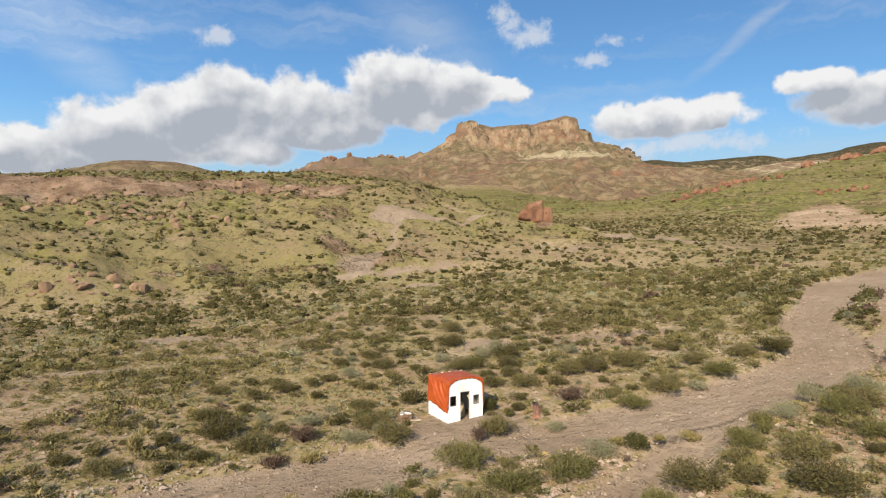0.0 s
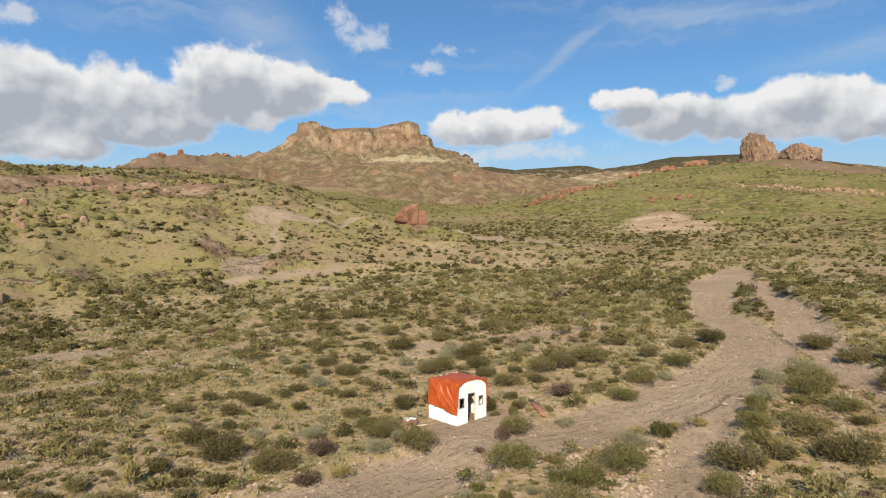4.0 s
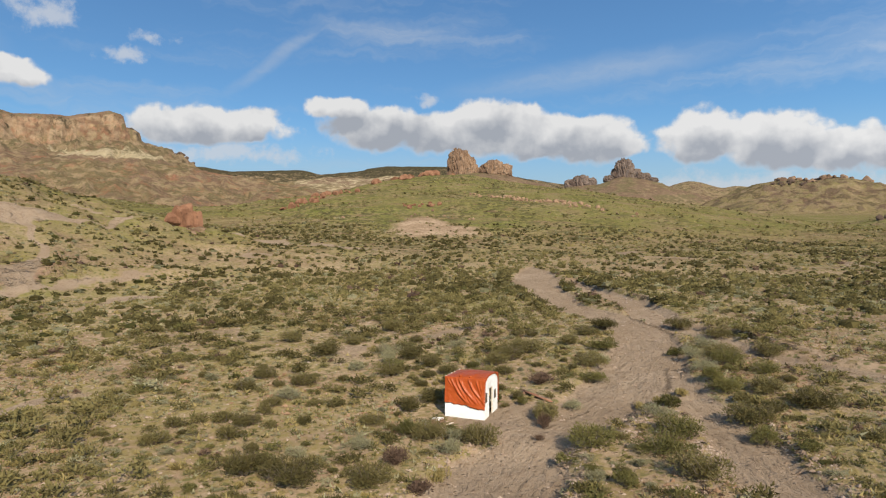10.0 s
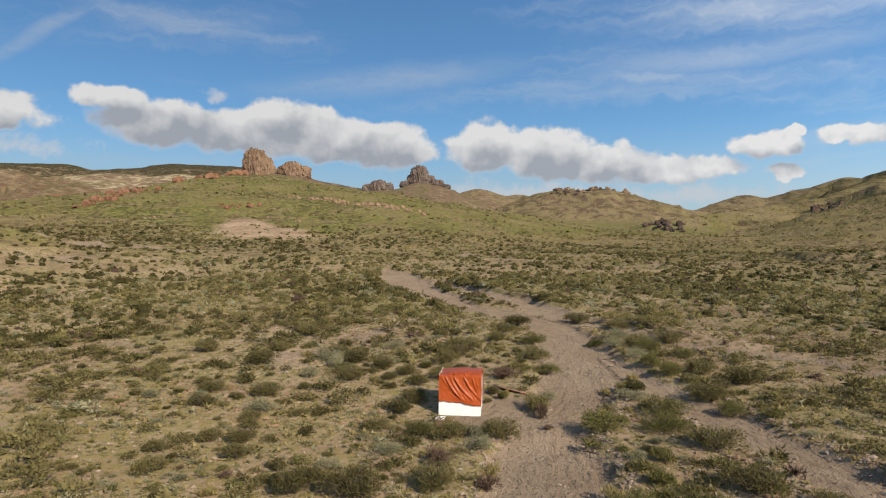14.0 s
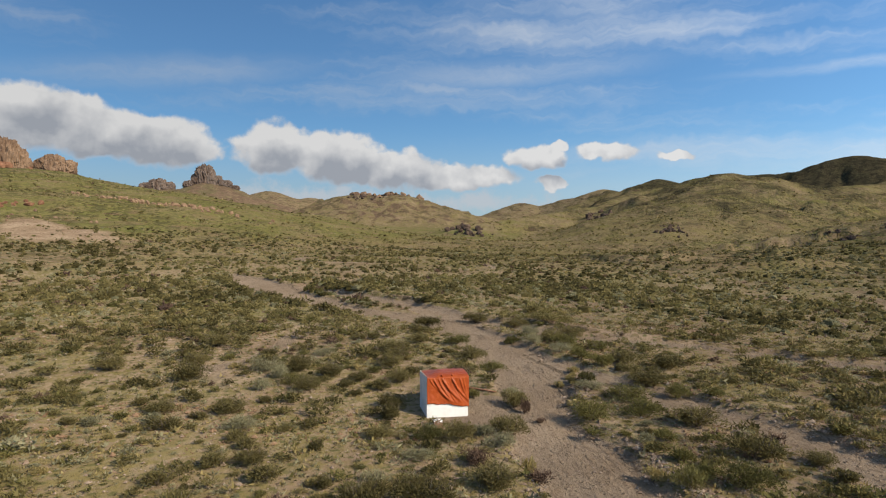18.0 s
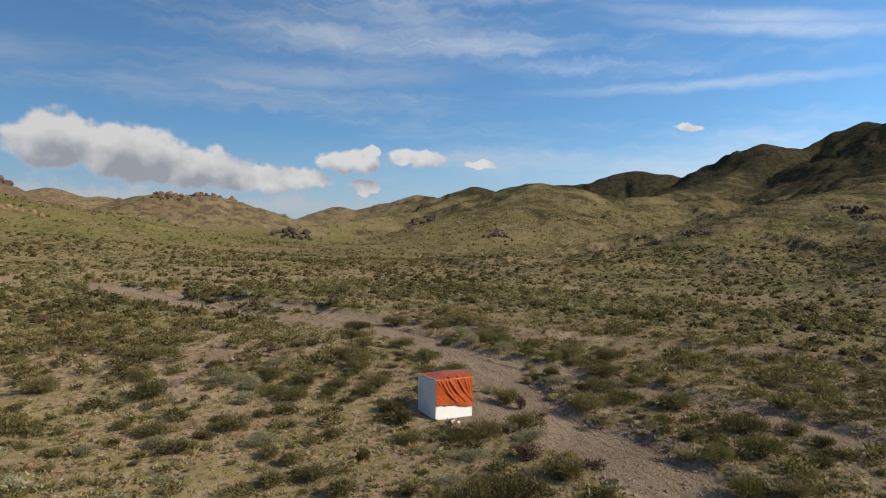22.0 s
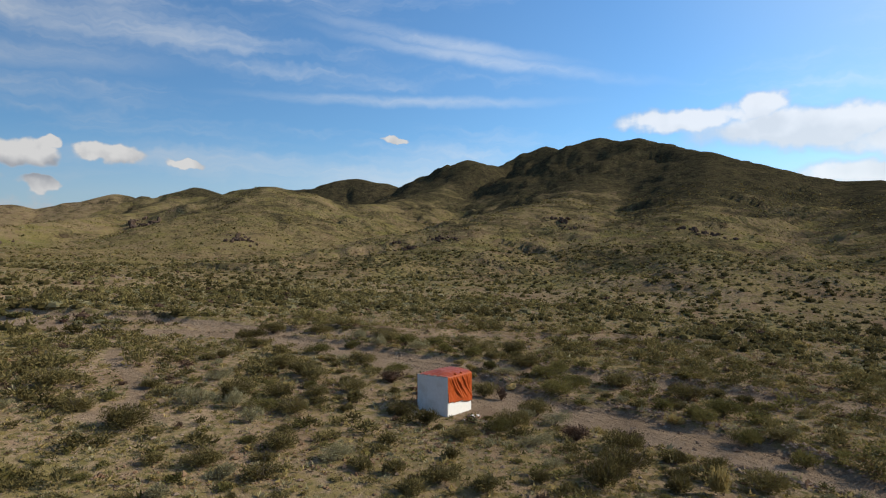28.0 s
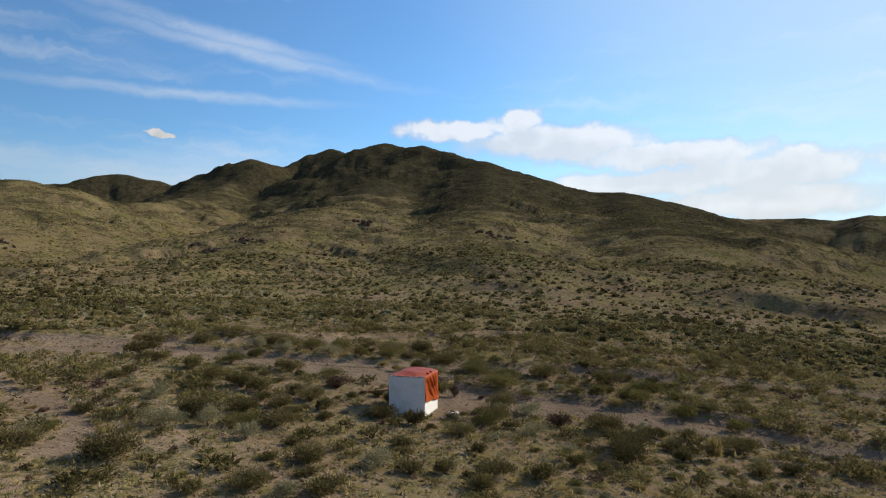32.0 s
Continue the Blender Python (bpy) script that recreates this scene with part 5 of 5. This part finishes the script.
bush("creosote", 11.53, 29.66, 3.0, 1.55, 2, 137)
bush("creosote", 17.56, 31.66, 3.0, 1.55, 3, 242)
bush("lush", 23.04, 37.46, 2.81, 1.55, 4, 304)
bush("sage", 19.78, 37.48, 2.32, 1.26, 0, 198)
bush("lush", 24.48, 42.85, 1.79, 1.04, 1, 218)
bush("sage", 26.88, 41.38, 2.24, 1.55, 2, 202)
bush("lush", 22.44, 34.06, 2.24, 1.22, 3, 295)
bush("creosote", -14.19, 40.63, 3.0, 1.46, 4, 227)
bush("sage", -12.19, 43.75, 1.37, 0.8, 0, 68)
bush("tuft", -7.47, 36.78, 1.26, 0.88, 1, 187)
bush("creosote", -11.21, 37.97, 2.44, 1.42, 2, 49)
bush("dead", -8.51, 39.4, 1.97, 1.22, 3, 18)
bush("dead", -9.3, 36.05, 1.51, 0.98, 4, 69)
bush("creosote", 1.31, 54.41, 2.16, 1.34, 0, 253)
bush("creosote", 0.92, 71.7, 2.44, 1.42, 1, 111)
bush("sage", 5.0, 59.84, 2.69, 1.5, 2, 132)
bush("sage", -2.44, 30.54, 1.23, 0.86, 3, 344)
bush("lush", 9.26, 27.84, 1.91, 1.42, 4, 223)
bush("lush", 17.49, 35.4, 1.66, 1.32, 0, 320)
bush("creosote", 24.87, 38.92, 2.72, 1.55, 1, 154)
bush("sage", 23.08, 40.49, 2.15, 1.5, 2, 215)
bush("creosote", 29.94, 37.2, 3.0, 1.55, 3, 259)
bush("creosote", 34.73, 48.94, 3.0, 1.55, 4, 197)
bush("creosote", 33.52, 43.85, 3.0, 1.47, 0, 293)
bush("sage", 8.1, 34.06, 2.39, 0.93, 1, 179)
bush("creosote", 0.2, 47.4, 2.1, 1.2, 2, 273)
bush("creosote", 1.37, 27.32, 3.0, 1.55, 3, 299)
bush("creosote", -3.38, 24.7, 3.0, 1.55, 4, 208)
bush("lush", -7.65, 25.85, 3.0, 1.55, 0, 299)
bush("lush", -4.86, 28.76, 1.53, 1.07, 1, 118)
bush("creosote", -9.37, 48.42, 1.0, 0.77, 2, 172)
bush("creosote", -14.14, 48.83, 1.76, 0.96, 3, 349)
bush("sage", 3.48, 57.74, 1.83, 1.55, 4, 14)
bush("creosote", 5.5, 51.77, 1.9, 1.15, 0, 143)
bush("creosote", 14.86, 52.11, 3.0, 1.55, 1, 310)
bush("creosote", 16.53, 28.25, 3.0, 1.55, 2, 343)
bush("creosote", 3.65, 49.36, 1.7, 1.1, 3, 356)
bush("creosote", -15.36, 43.11, 2.28, 1.55, 4, 83)
bush("lush", -12.23, 28.85, 2.2, 1.43, 0, 357)
bush("lush", -8.61, 28.73, 1.83, 1.28, 1, 167)
bush("lush", -6.94, 28.09, 1.41, 1.09, 2, 277)
bush("creosote", -10.49, 52.09, 1.37, 0.85, 3, 292)
bush("creosote", -9.35, 53.36, 1.38, 0.86, 4, 291)
bush("creosote", -13.85, 36.74, 1.5, 0.87, 0, 53)
bush("creosote", -18.53, 35.31, 2.19, 1.19, 1, 335)
bush("creosote", -17.13, 39.91, 1.52, 0.94, 2, 108)
bush("tuft", -18.25, 38.11, 1.38, 1.55, 3, 324)
bush("creosote", 11.82, 51.15, 2.39, 1.55, 4, 293)
bush("creosote", -6.6, 60.65, 2.13, 1.13, 0, 136)
bush("creosote", -9.29, 58.4, 1.74, 0.94, 1, 145)
bush("creosote", -13.93, 45.74, 1.11, 0.74, 2, 63)
bush("creosote", -13.15, 52.28, 1.72, 0.93, 3, 32)
bush("sage", -8.4, 59.92, 1.75, 0.95, 4, 246)
bush("lush", -1.73, 29.36, 1.47, 0.91, 0, 327)
bush("tuft", -7.34, 30.28, 1.36, 0.84, 1, 247)
bush("lush", -16.11, 28.92, 1.69, 1.18, 2, 45)


# the shrubs of the near flat, one by one
def scatter_density(x, y, kinds):
    """How likely a shrub stands here, 0 to 1."""
    patch = 0.56 + 0.85 * fbm(x, y, 8, 3, 71) + 0.26 * fbm(x, y, 40, 2, 72)
    edge = np.exp(-((kinds["wash"] + 1.6) / 1.3) ** 2) * 0.5
    return np.clip(patch + edge, 0.04, 1.0) * (1 - 0.6 * smooth(kinds["green"], 0.8, 0.95)) * (1 - smooth(kinds["sand"], 0.25, 0.6)) * (1 - 0.85 * smooth(kinds["rock"], 0.45, 0.75)) * (1 - 0.9 * kinds["bare"])


def candidates(rng, count, r0, r1, a0, a1):
    r = np.sqrt(rng.uniform(r0 * r0, r1 * r1, count))
    a = np.radians(rng.uniform(a0, a1, count))
    return HUT[0] + r * np.sin(a), HUT[1] + r * np.cos(a)


def pick_species(rng, count, lushness):
    u = rng.uniform(0, 1, count)
    out = np.where(u < 0.33, 0, np.where(u < 0.68, 1, np.where(u < 0.85, 2, np.where(u < 0.895, 3, 4))))
    return np.where((lushness > 0.5) & (u > 0.58) & (out == 1), 2, out)


KINDS = ("creosote", "sage", "lush", "dead", "tuft")


def shrub_sizes(rng, sp):
    w = np.array([1.2, 0.70, 0.85, 0.7, 0.6])[sp] * rng.lognormal(0, 0.42, len(sp))
    w = np.clip(w, 0.3, 2.6)
    h = w * np.array([0.50, 0.42, 0.42, 0.5, 0.42])[sp] * rng.uniform(0.8, 1.25, len(sp))
    return w, h


def clear_of(x, y, w, pad=0.75):
    ok = np.ones(len(x), bool)
    for px, py, pw in PLANTED:
        ok &= np.hypot(x - px, y - py) > (pw + w) * 0.5 * pad
    c, s = math.cos(radians(HUT_TURN)), math.sin(radians(HUT_TURN))
    lx, ly = (x - HUT[0]) * c + (y - HUT[1]) * s, -(x - HUT[0]) * s + (y - HUT[1]) * c
    return ok & ~((np.abs(lx) < 1.7 + w * 0.5) & (np.abs(ly) < 1.8 + w * 0.5))


def plant_near():
    rng = np.random.default_rng(41)
    x, y = candidates(rng, 1600, 3, 24, 0, 360)
    ground_z, kinds = land(x, y)
    sp = pick_species(rng, len(x), (kinds["wash"] > -3.5).astype(float))
    w, h = shrub_sizes(rng, sp)
    keep = rng.uniform(0, 1, len(x)) < scatter_density(x, y, kinds)
    left = NEAR_COUNT
    for i in np.nonzero(keep)[0]:
        if left and clear_of(x[i:i + 1], y[i:i + 1], w[i:i + 1], 0.95)[0]:
            bush(KINDS[sp[i]], float(x[i]), float(y[i]), float(w[i]), float(h[i]), int(rng.integers(0, 5)), float(rng.uniform(0, 360)), float(ground_z[i]))
            left -= 1


NEAR_COUNT = 190
plant_near()


def mound(rng, sides=6):
    """A lumpy low dome one metre wide and 0.6 m high: triangles (n, 3, 3)."""
    rings = []
    for high, wide in ((0.0, 0.42), (0.36, 0.36)):
        a = np.arange(sides) * 6.283 / sides + rng.uniform(0, 1)
        q = wide * rng.uniform(0.7, 1.2, sides)
        rings.append(np.stack([np.cos(a) * q, np.sin(a) * q, high * rng.uniform(0.8, 1.2, sides)], axis=1))
    tip = np.array([rng.normal(0, 0.06), rng.normal(0, 0.06), 0.56])
    out = []
    for k in range(sides):
        m = (k + 1) % sides
        lo, hi = rings
        out += [(lo[k], lo[m], hi[m]), (lo[k], hi[m], hi[k]), (hi[k], hi[m], tip)]
    return np.array(out)


def plant_stuff(name, label, rng, x, y, leaves, size_mul, thin, seed, domed=0):
    """Countless further shrubs, joined into one mesh for each kind."""
    z, kinds = land(x, y)
    r = np.hypot(x - HUT[0], y - HUT[1])
    keep = (rng.uniform(0, 1, len(x)) < scatter_density(x, y, kinds))
    x, y, z, r = x[keep], y[keep], z[keep], r[keep]
    sp = pick_species(rng, len(x), (kinds["wash"][keep] > -3.5).astype(float))
    w, h = shrub_sizes(rng, sp)
    if r.min() < 60:
        ok = clear_of(x, y, w, 0.8)
        x, y, z, sp, w, h = x[ok], y[ok], z[ok], sp[ok], w[ok], h[ok]
    for k, kind in enumerate(KINDS):
        ids = np.nonzero(sp == k)[0]
        if not len(ids):
            continue
        _, size, lobes, _, mat, up = SPECIES[kind]
        protos = [leaf_cloud(np.random.default_rng(seed + 31 * v + k), leaves, size * size_mul, 1.0, 0.7, max(3, lobes // 2 + 1), up, thin) for v in range(6)]
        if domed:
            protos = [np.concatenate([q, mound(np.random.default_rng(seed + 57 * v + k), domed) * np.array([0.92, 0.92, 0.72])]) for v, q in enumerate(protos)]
        var = rng.integers(0, 6, len(ids))
        quads, tints = [], []
        for v in range(6):
            m = ids[var == v]
            if not len(m):
                continue
            a = rng.uniform(0, 6.283, len(m))
            c, s = np.cos(a), np.sin(a)
            P = protos[v][None]
            X = (P[..., 0] * c[:, None, None] - P[..., 1] * s[:, None, None]) * w[m][:, None, None] + x[m][:, None, None]
            Y = (P[..., 0] * s[:, None, None] + P[..., 1] * c[:, None, None]) * w[m][:, None, None] + y[m][:, None, None]
            Z = P[..., 2] * (h[m] / 0.7)[:, None, None] + z[m][:, None, None] - 0.02
            quads.append(np.stack([X, Y, Z], axis=-1).reshape(-1, 3))
            inner_shade = np.repeat(np.where(np.arange(len(protos[v])) < leaves, 0.0, -1.0), 3)      # the mound's tint is lowered: shade inside the shrub put into its colour
            tints.append((rng.uniform(0, 1.5, len(m))[:, None] + 1.1 * fbm(x[m], y[m], 22, 3, 74)[:, None] + inner_shade[None]).ravel())
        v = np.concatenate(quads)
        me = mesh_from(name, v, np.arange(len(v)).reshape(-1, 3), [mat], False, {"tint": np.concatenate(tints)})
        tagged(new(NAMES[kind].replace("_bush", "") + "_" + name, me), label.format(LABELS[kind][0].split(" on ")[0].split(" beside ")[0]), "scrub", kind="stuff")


rng = np.random.default_rng(77)
gx, gy = candidates(rng, 11500, 3.2, 46, 0, 360)
plant_stuff("scrub", "countless {}s covering the flat", rng, gx, gy, 116, 1.55, 0.22, 1000)
gx, gy = candidates(rng, 24000, 46, 88, -75, 200)
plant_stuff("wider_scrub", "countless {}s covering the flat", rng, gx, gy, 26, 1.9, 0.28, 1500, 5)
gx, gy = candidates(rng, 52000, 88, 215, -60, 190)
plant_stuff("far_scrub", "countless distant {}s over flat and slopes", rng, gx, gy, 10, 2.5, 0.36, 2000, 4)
gx, gy = candidates(rng, 80000, 215, 600, -50, 185)
plant_stuff("distant_scrub", "specks of far {}s on the hillsides", rng, gx, gy, 6, 4.2, 0.6, 3000)


def herbs():
    """Low annual herbs and grasses between the shrubs, joined."""
    rng = np.random.default_rng(61)
    x, y = candidates(rng, 120000, 2.5, 78, 0, 360)
    z, kinds = land(x, y)
    patch = np.clip(0.42 + 0.9 * fbm(x, y, 6, 3, 73), 0.06, 1)
    keep = (rng.uniform(0, 1, len(x)) < patch * (1 - smooth(kinds["sand"], 0.2, 0.6))) & clear_of(x, y, np.zeros(len(x)), 0.5)
    x, y, z = x[keep], y[keep], z[keep]
    protos = np.stack([leaf_cloud(np.random.default_rng(4000 + v), 8, 0.36, 1.0, 0.6, 3, 0.8, 0.22) for v in range(8)])
    P = protos[rng.integers(0, 8, len(x))]
    w = rng.lognormal(-1.05, 0.35, len(x))
    a = rng.uniform(0, 6.283, len(x))
    c, sn = (np.cos(a) * w)[:, None, None], (np.sin(a) * w)[:, None, None]
    V = np.stack([P[..., 0] * c - P[..., 1] * sn + x[:, None, None], P[..., 0] * sn + P[..., 1] * c + y[:, None, None], P[..., 2] * (w * 0.75)[:, None, None] + z[:, None, None] - 0.01], axis=-1)
    lot = rng.uniform(0, 1, len(x))
    for sel, mat, name, label in ((lot < 0.42, GRASS, "grass_herbs", "thin yellow-green annual grass between the shrubs"), ((lot >= 0.42) & (lot < 0.72), SAGE, "grey_herbs", "small grey-green herbs scattered on the gravel"), (lot >= 0.72, LUSH, "green_herbs", "low green herbs scattered on the soil")):
        v = V[sel].reshape(-1, 3)
        me = mesh_from(name, v, np.arange(len(v)).reshape(-1, 3), [mat], False, {"tint": np.repeat(rng.uniform(0, 1.6, int(sel.sum())), 24)})
        tagged(new(name, me), label, "grass", kind="stuff")


herbs()


# ---------------------------------------------------------------- stones
def stones(name, label, x, y, size, seed, mat, flat=0.6):
    """Many small angular stones joined into one mesh."""
    rng = np.random.default_rng(seed)
    base = np.array([(0.5, 0, 0), (-0.5, 0, 0), (0, 0.5, 0), (0, -0.5, 0), (0, 0, 0.5), (0, 0, -0.5)])
    tri = np.array([(0, 2, 4), (2, 1, 4), (1, 3, 4), (3, 0, 4), (2, 0, 5), (1, 2, 5), (3, 1, 5), (0, 3, 5)])
    z, _ = land(x, y)
    n = len(x)
    jit = rng.uniform(0.6, 1.4, (n, len(base), 1))
    a = rng.uniform(0, 6.283, n)
    P = base[None] * jit * np.array([1, 0.75, flat])
    c, s = np.cos(a)[:, None], np.sin(a)[:, None]
    X, Y = P[..., 0] * c - P[..., 1] * s, P[..., 0] * s + P[..., 1] * c
    V = np.stack([X * size[:, None] + x[:, None], Y * size[:, None] + y[:, None], (P[..., 2] + 0.12) * size[:, None] + z[:, None]], axis=-1)
    F = (tri[None] + (np.arange(n) * len(base))[:, None, None]).reshape(-1, 3)
    me = mesh_from(name, V.reshape(-1, 3), F, [mat])
    return tagged(new(name, me), label, "stones", kind="stuff")


rng = np.random.default_rng(88)
sx, sy = candidates(rng, 90000, 2.6, 62, 0, 360)
_, kk = land(sx, sy)
bar = smooth(fbm(sx, sy, 7, 3, 91), 0.0, 0.45)
near_bank = np.exp(-((kk["wash"] - 0.1) / 1.1) ** 2)
keep = rng.uniform(0, 1, len(sx)) < np.clip(0.20 + 0.75 * near_bank * bar + 0.25 * bar * (1 - kk["sand"]), 0, 0.9)
sx, sy = sx[keep], sy[keep]
stones("loose_stones", "loose brown and pale stones strewn over ground and wash", sx, sy, np.clip(rng.lognormal(-2.05, 0.5, len(sx)), 0.05, 0.55), 5, STONE)


rng = np.random.default_rng(89)
bx, by = rng.uniform(-24, 16, 26000), rng.uniform(14, 39, 26000)
_, kk = land(bx, by)
keep = (np.abs(kk["wash"] + 0.55) < 0.95 + 0.5 * fbm(bx, by, 5, 2, 92)) & (rng.uniform(0, 1, len(bx)) < 0.2 + 0.8 * smooth(fbm(bx, by, 4, 3, 93), -0.1, 0.4))
bx, by = bx[keep][:5200], by[keep][:5200]
stones("gravel_bar_stones", "broken brown and grey stones on the gravel bar", bx, by, np.clip(rng.lognormal(-1.75, 0.45, len(bx)), 0.08, 0.6), 6, STONE)


rng = np.random.default_rng(90)
bx, by = candidates(rng, 60000, 4, 50, 0, 360)
_, kk = land(bx, by)
keep = (fbm(bx, by, 9, 3, 94) > 0.12) & (kk["sand"] < 0.3) & (rng.uniform(0, 1, len(bx)) < 0.75)
bx, by = bx[keep][:19000], by[keep][:19000]
stones("soil_rubble", "angular orange-brown rubble lying in patches on bare soil", bx, by, np.clip(rng.lognormal(-2.0, 0.5, len(bx)), 0.07, 0.5), 8, STONE_BROWN)


def sticks():
    """Dry grey sticks and flood litter on the gravel bars, joined."""
    rng = np.random.default_rng(95)
    x, y = rng.uniform(-20, 16, 9000), rng.uniform(16, 42, 9000)
    z, k = land(x, y)
    m = np.nonzero((np.abs(k["wash"] + 0.4) < 0.7) & (fbm(x, y, 5, 2, 96) > 0.12))[0][:420]
    a, l = rng.uniform(0, 6.283, len(m)), rng.uniform(0.2, 0.75, len(m))
    c = np.stack([x[m], y[m], z[m] + 0.05], axis=1)
    d = np.stack([np.cos(a), np.sin(a), rng.uniform(-0.1, 0.35, len(m))], axis=1) * l[:, None] * 0.5
    n = np.stack([-np.sin(a), np.cos(a), a * 0], axis=1) * 0.016
    u = np.array([0, 0, 0.028])
    V = np.stack([c - d - n, c - d + n, c - d + u, c + d - n * 0.4, c + d + n * 0.4, c + d + u * 0.5], axis=1)
    F = np.array([(0, 1, 4, 3), (1, 2, 5, 4), (2, 0, 3, 5)])
    me = mesh_from("dry_sticks", V.reshape(-1, 3), (F[None] + (np.arange(len(m)) * 6)[:, None, None]).reshape(-1, 4), [TWIG])
    tagged(new("dry_sticks", me), "dry grey sticks and flood litter on the gravel bar", "sticks", kind="stuff")


sticks()


# ---------------------------------------------------------------- things left lying about
def crumpled(name, x, y, w, d, h, mat, label, category, seed):
    bm = bmesh.new()
    bmesh.ops.create_icosphere(bm, subdivisions=4, radius=1.0)
    off = Vector((seed, seed * 2.3, 0))
    for v in bm.verts:
        q = v.co.normalized()
        r = 1 + 0.45 * noise.fractal(q * 1.8 + off, 1.0, 2.2, 4) + 0.18 * (1 - abs(noise.noise(q * 5 + off)) * 2)
        v.co = Vector((q.x * r * w / 2, q.y * r * d / 2, max(-0.05, (q.z * 0.8 + 0.35) * r * h / 1.2)))
    ob = part(name, bm, mat, None, "", True)
    ob.matrix_basis = pose(x, y, height(x, y), 0, 0, seed * 40)
    return tagged(ob, label, category)


crumpled("yellow_cloth", 5.5, 35.3, 0.85, 0.6, 0.34, YELLOW, "crumpled yellow cloth lying on the gravel bar", "cloth", 2)


def rusty_panel(x, y, turn, length, wide):
    top = thing("rusty_panel", pose(x, y, height(x, y) + 0.10, 4, 7, turn), "two rusty corrugated metal sheets lying on the ground by the hut", "metal sheet")
    for k, (dx, dz, w, s) in enumerate(((0, 0.05, wide, 1.0), (wide * 0.75, -0.02, wide * 0.6, 0.85))):
        rows = [[(dx + u * w, v * length * s, dz + 0.018 * math.sin(u * w * 60)) for u in [i / 22 - 0.5 for i in range(23)]] for v in (-0.5, -0.17, 0.17, 0.5)]
        part("sheet", thicken(sheet(rows), 0.004), RUST, top, "", True)
    for v in (-0.35, 0.35):
        part("bearer", slab(-0.3, 0.45, v * length - 0.04, v * length + 0.04, -0.14, 0.02, 0.006), WOOD, top)


rusty_panel(6.1, 42.7, -6, 3.3, 0.42)


def junk_pile(x, y):
    """A battered white-topped crate with a stove lid and broken board beside it."""
    z = height(x, y)
    crate = thing("old_crate", pose(x, y, z, 0, 0, 25), "battered brown crate with a dented white lid, beside the hut", "crate")
    part("body", slab(-0.4, 0.4, -0.28, 0.28, 0.0, 0.42, 0.03), WOOD, crate)
    rows = [[(u * 0.40, v * 0.28, 0.44 + 0.05 * math.sin(u * 4 + v * 3) - 0.06 * u * u) for u in [i / 5 - 1 for i in range(11)]] for v in [i / 4 - 1 for i in range(9)]]
    part("lid", thicken(sheet(rows), 0.012), WHITE, crate, "dented white lid", True)
    for dx, dy, l, r, mat, lab in ((0.75, -0.35, 0.75, 20, PALEWOOD, "bleached broken board on the ground"), (0.55, 0.45, 0.5, -35, WHITE, "white scrap of board on the ground"), (-0.2, -0.75, 0.45, 70, PALEWOOD, "bleached broken board on the ground")):
        b = part("scrap_board", slab(-l / 2, l / 2, -0.07, 0.07, -0.012, 0.02, 0.004), mat, None)
        b.matrix_basis = pose(x + dx, y + dy, height(x + dx, y + dy) + 0.03, 3, 4, r)
        tagged(b, lab, "board")


junk_pile(-2.55, 43.25)
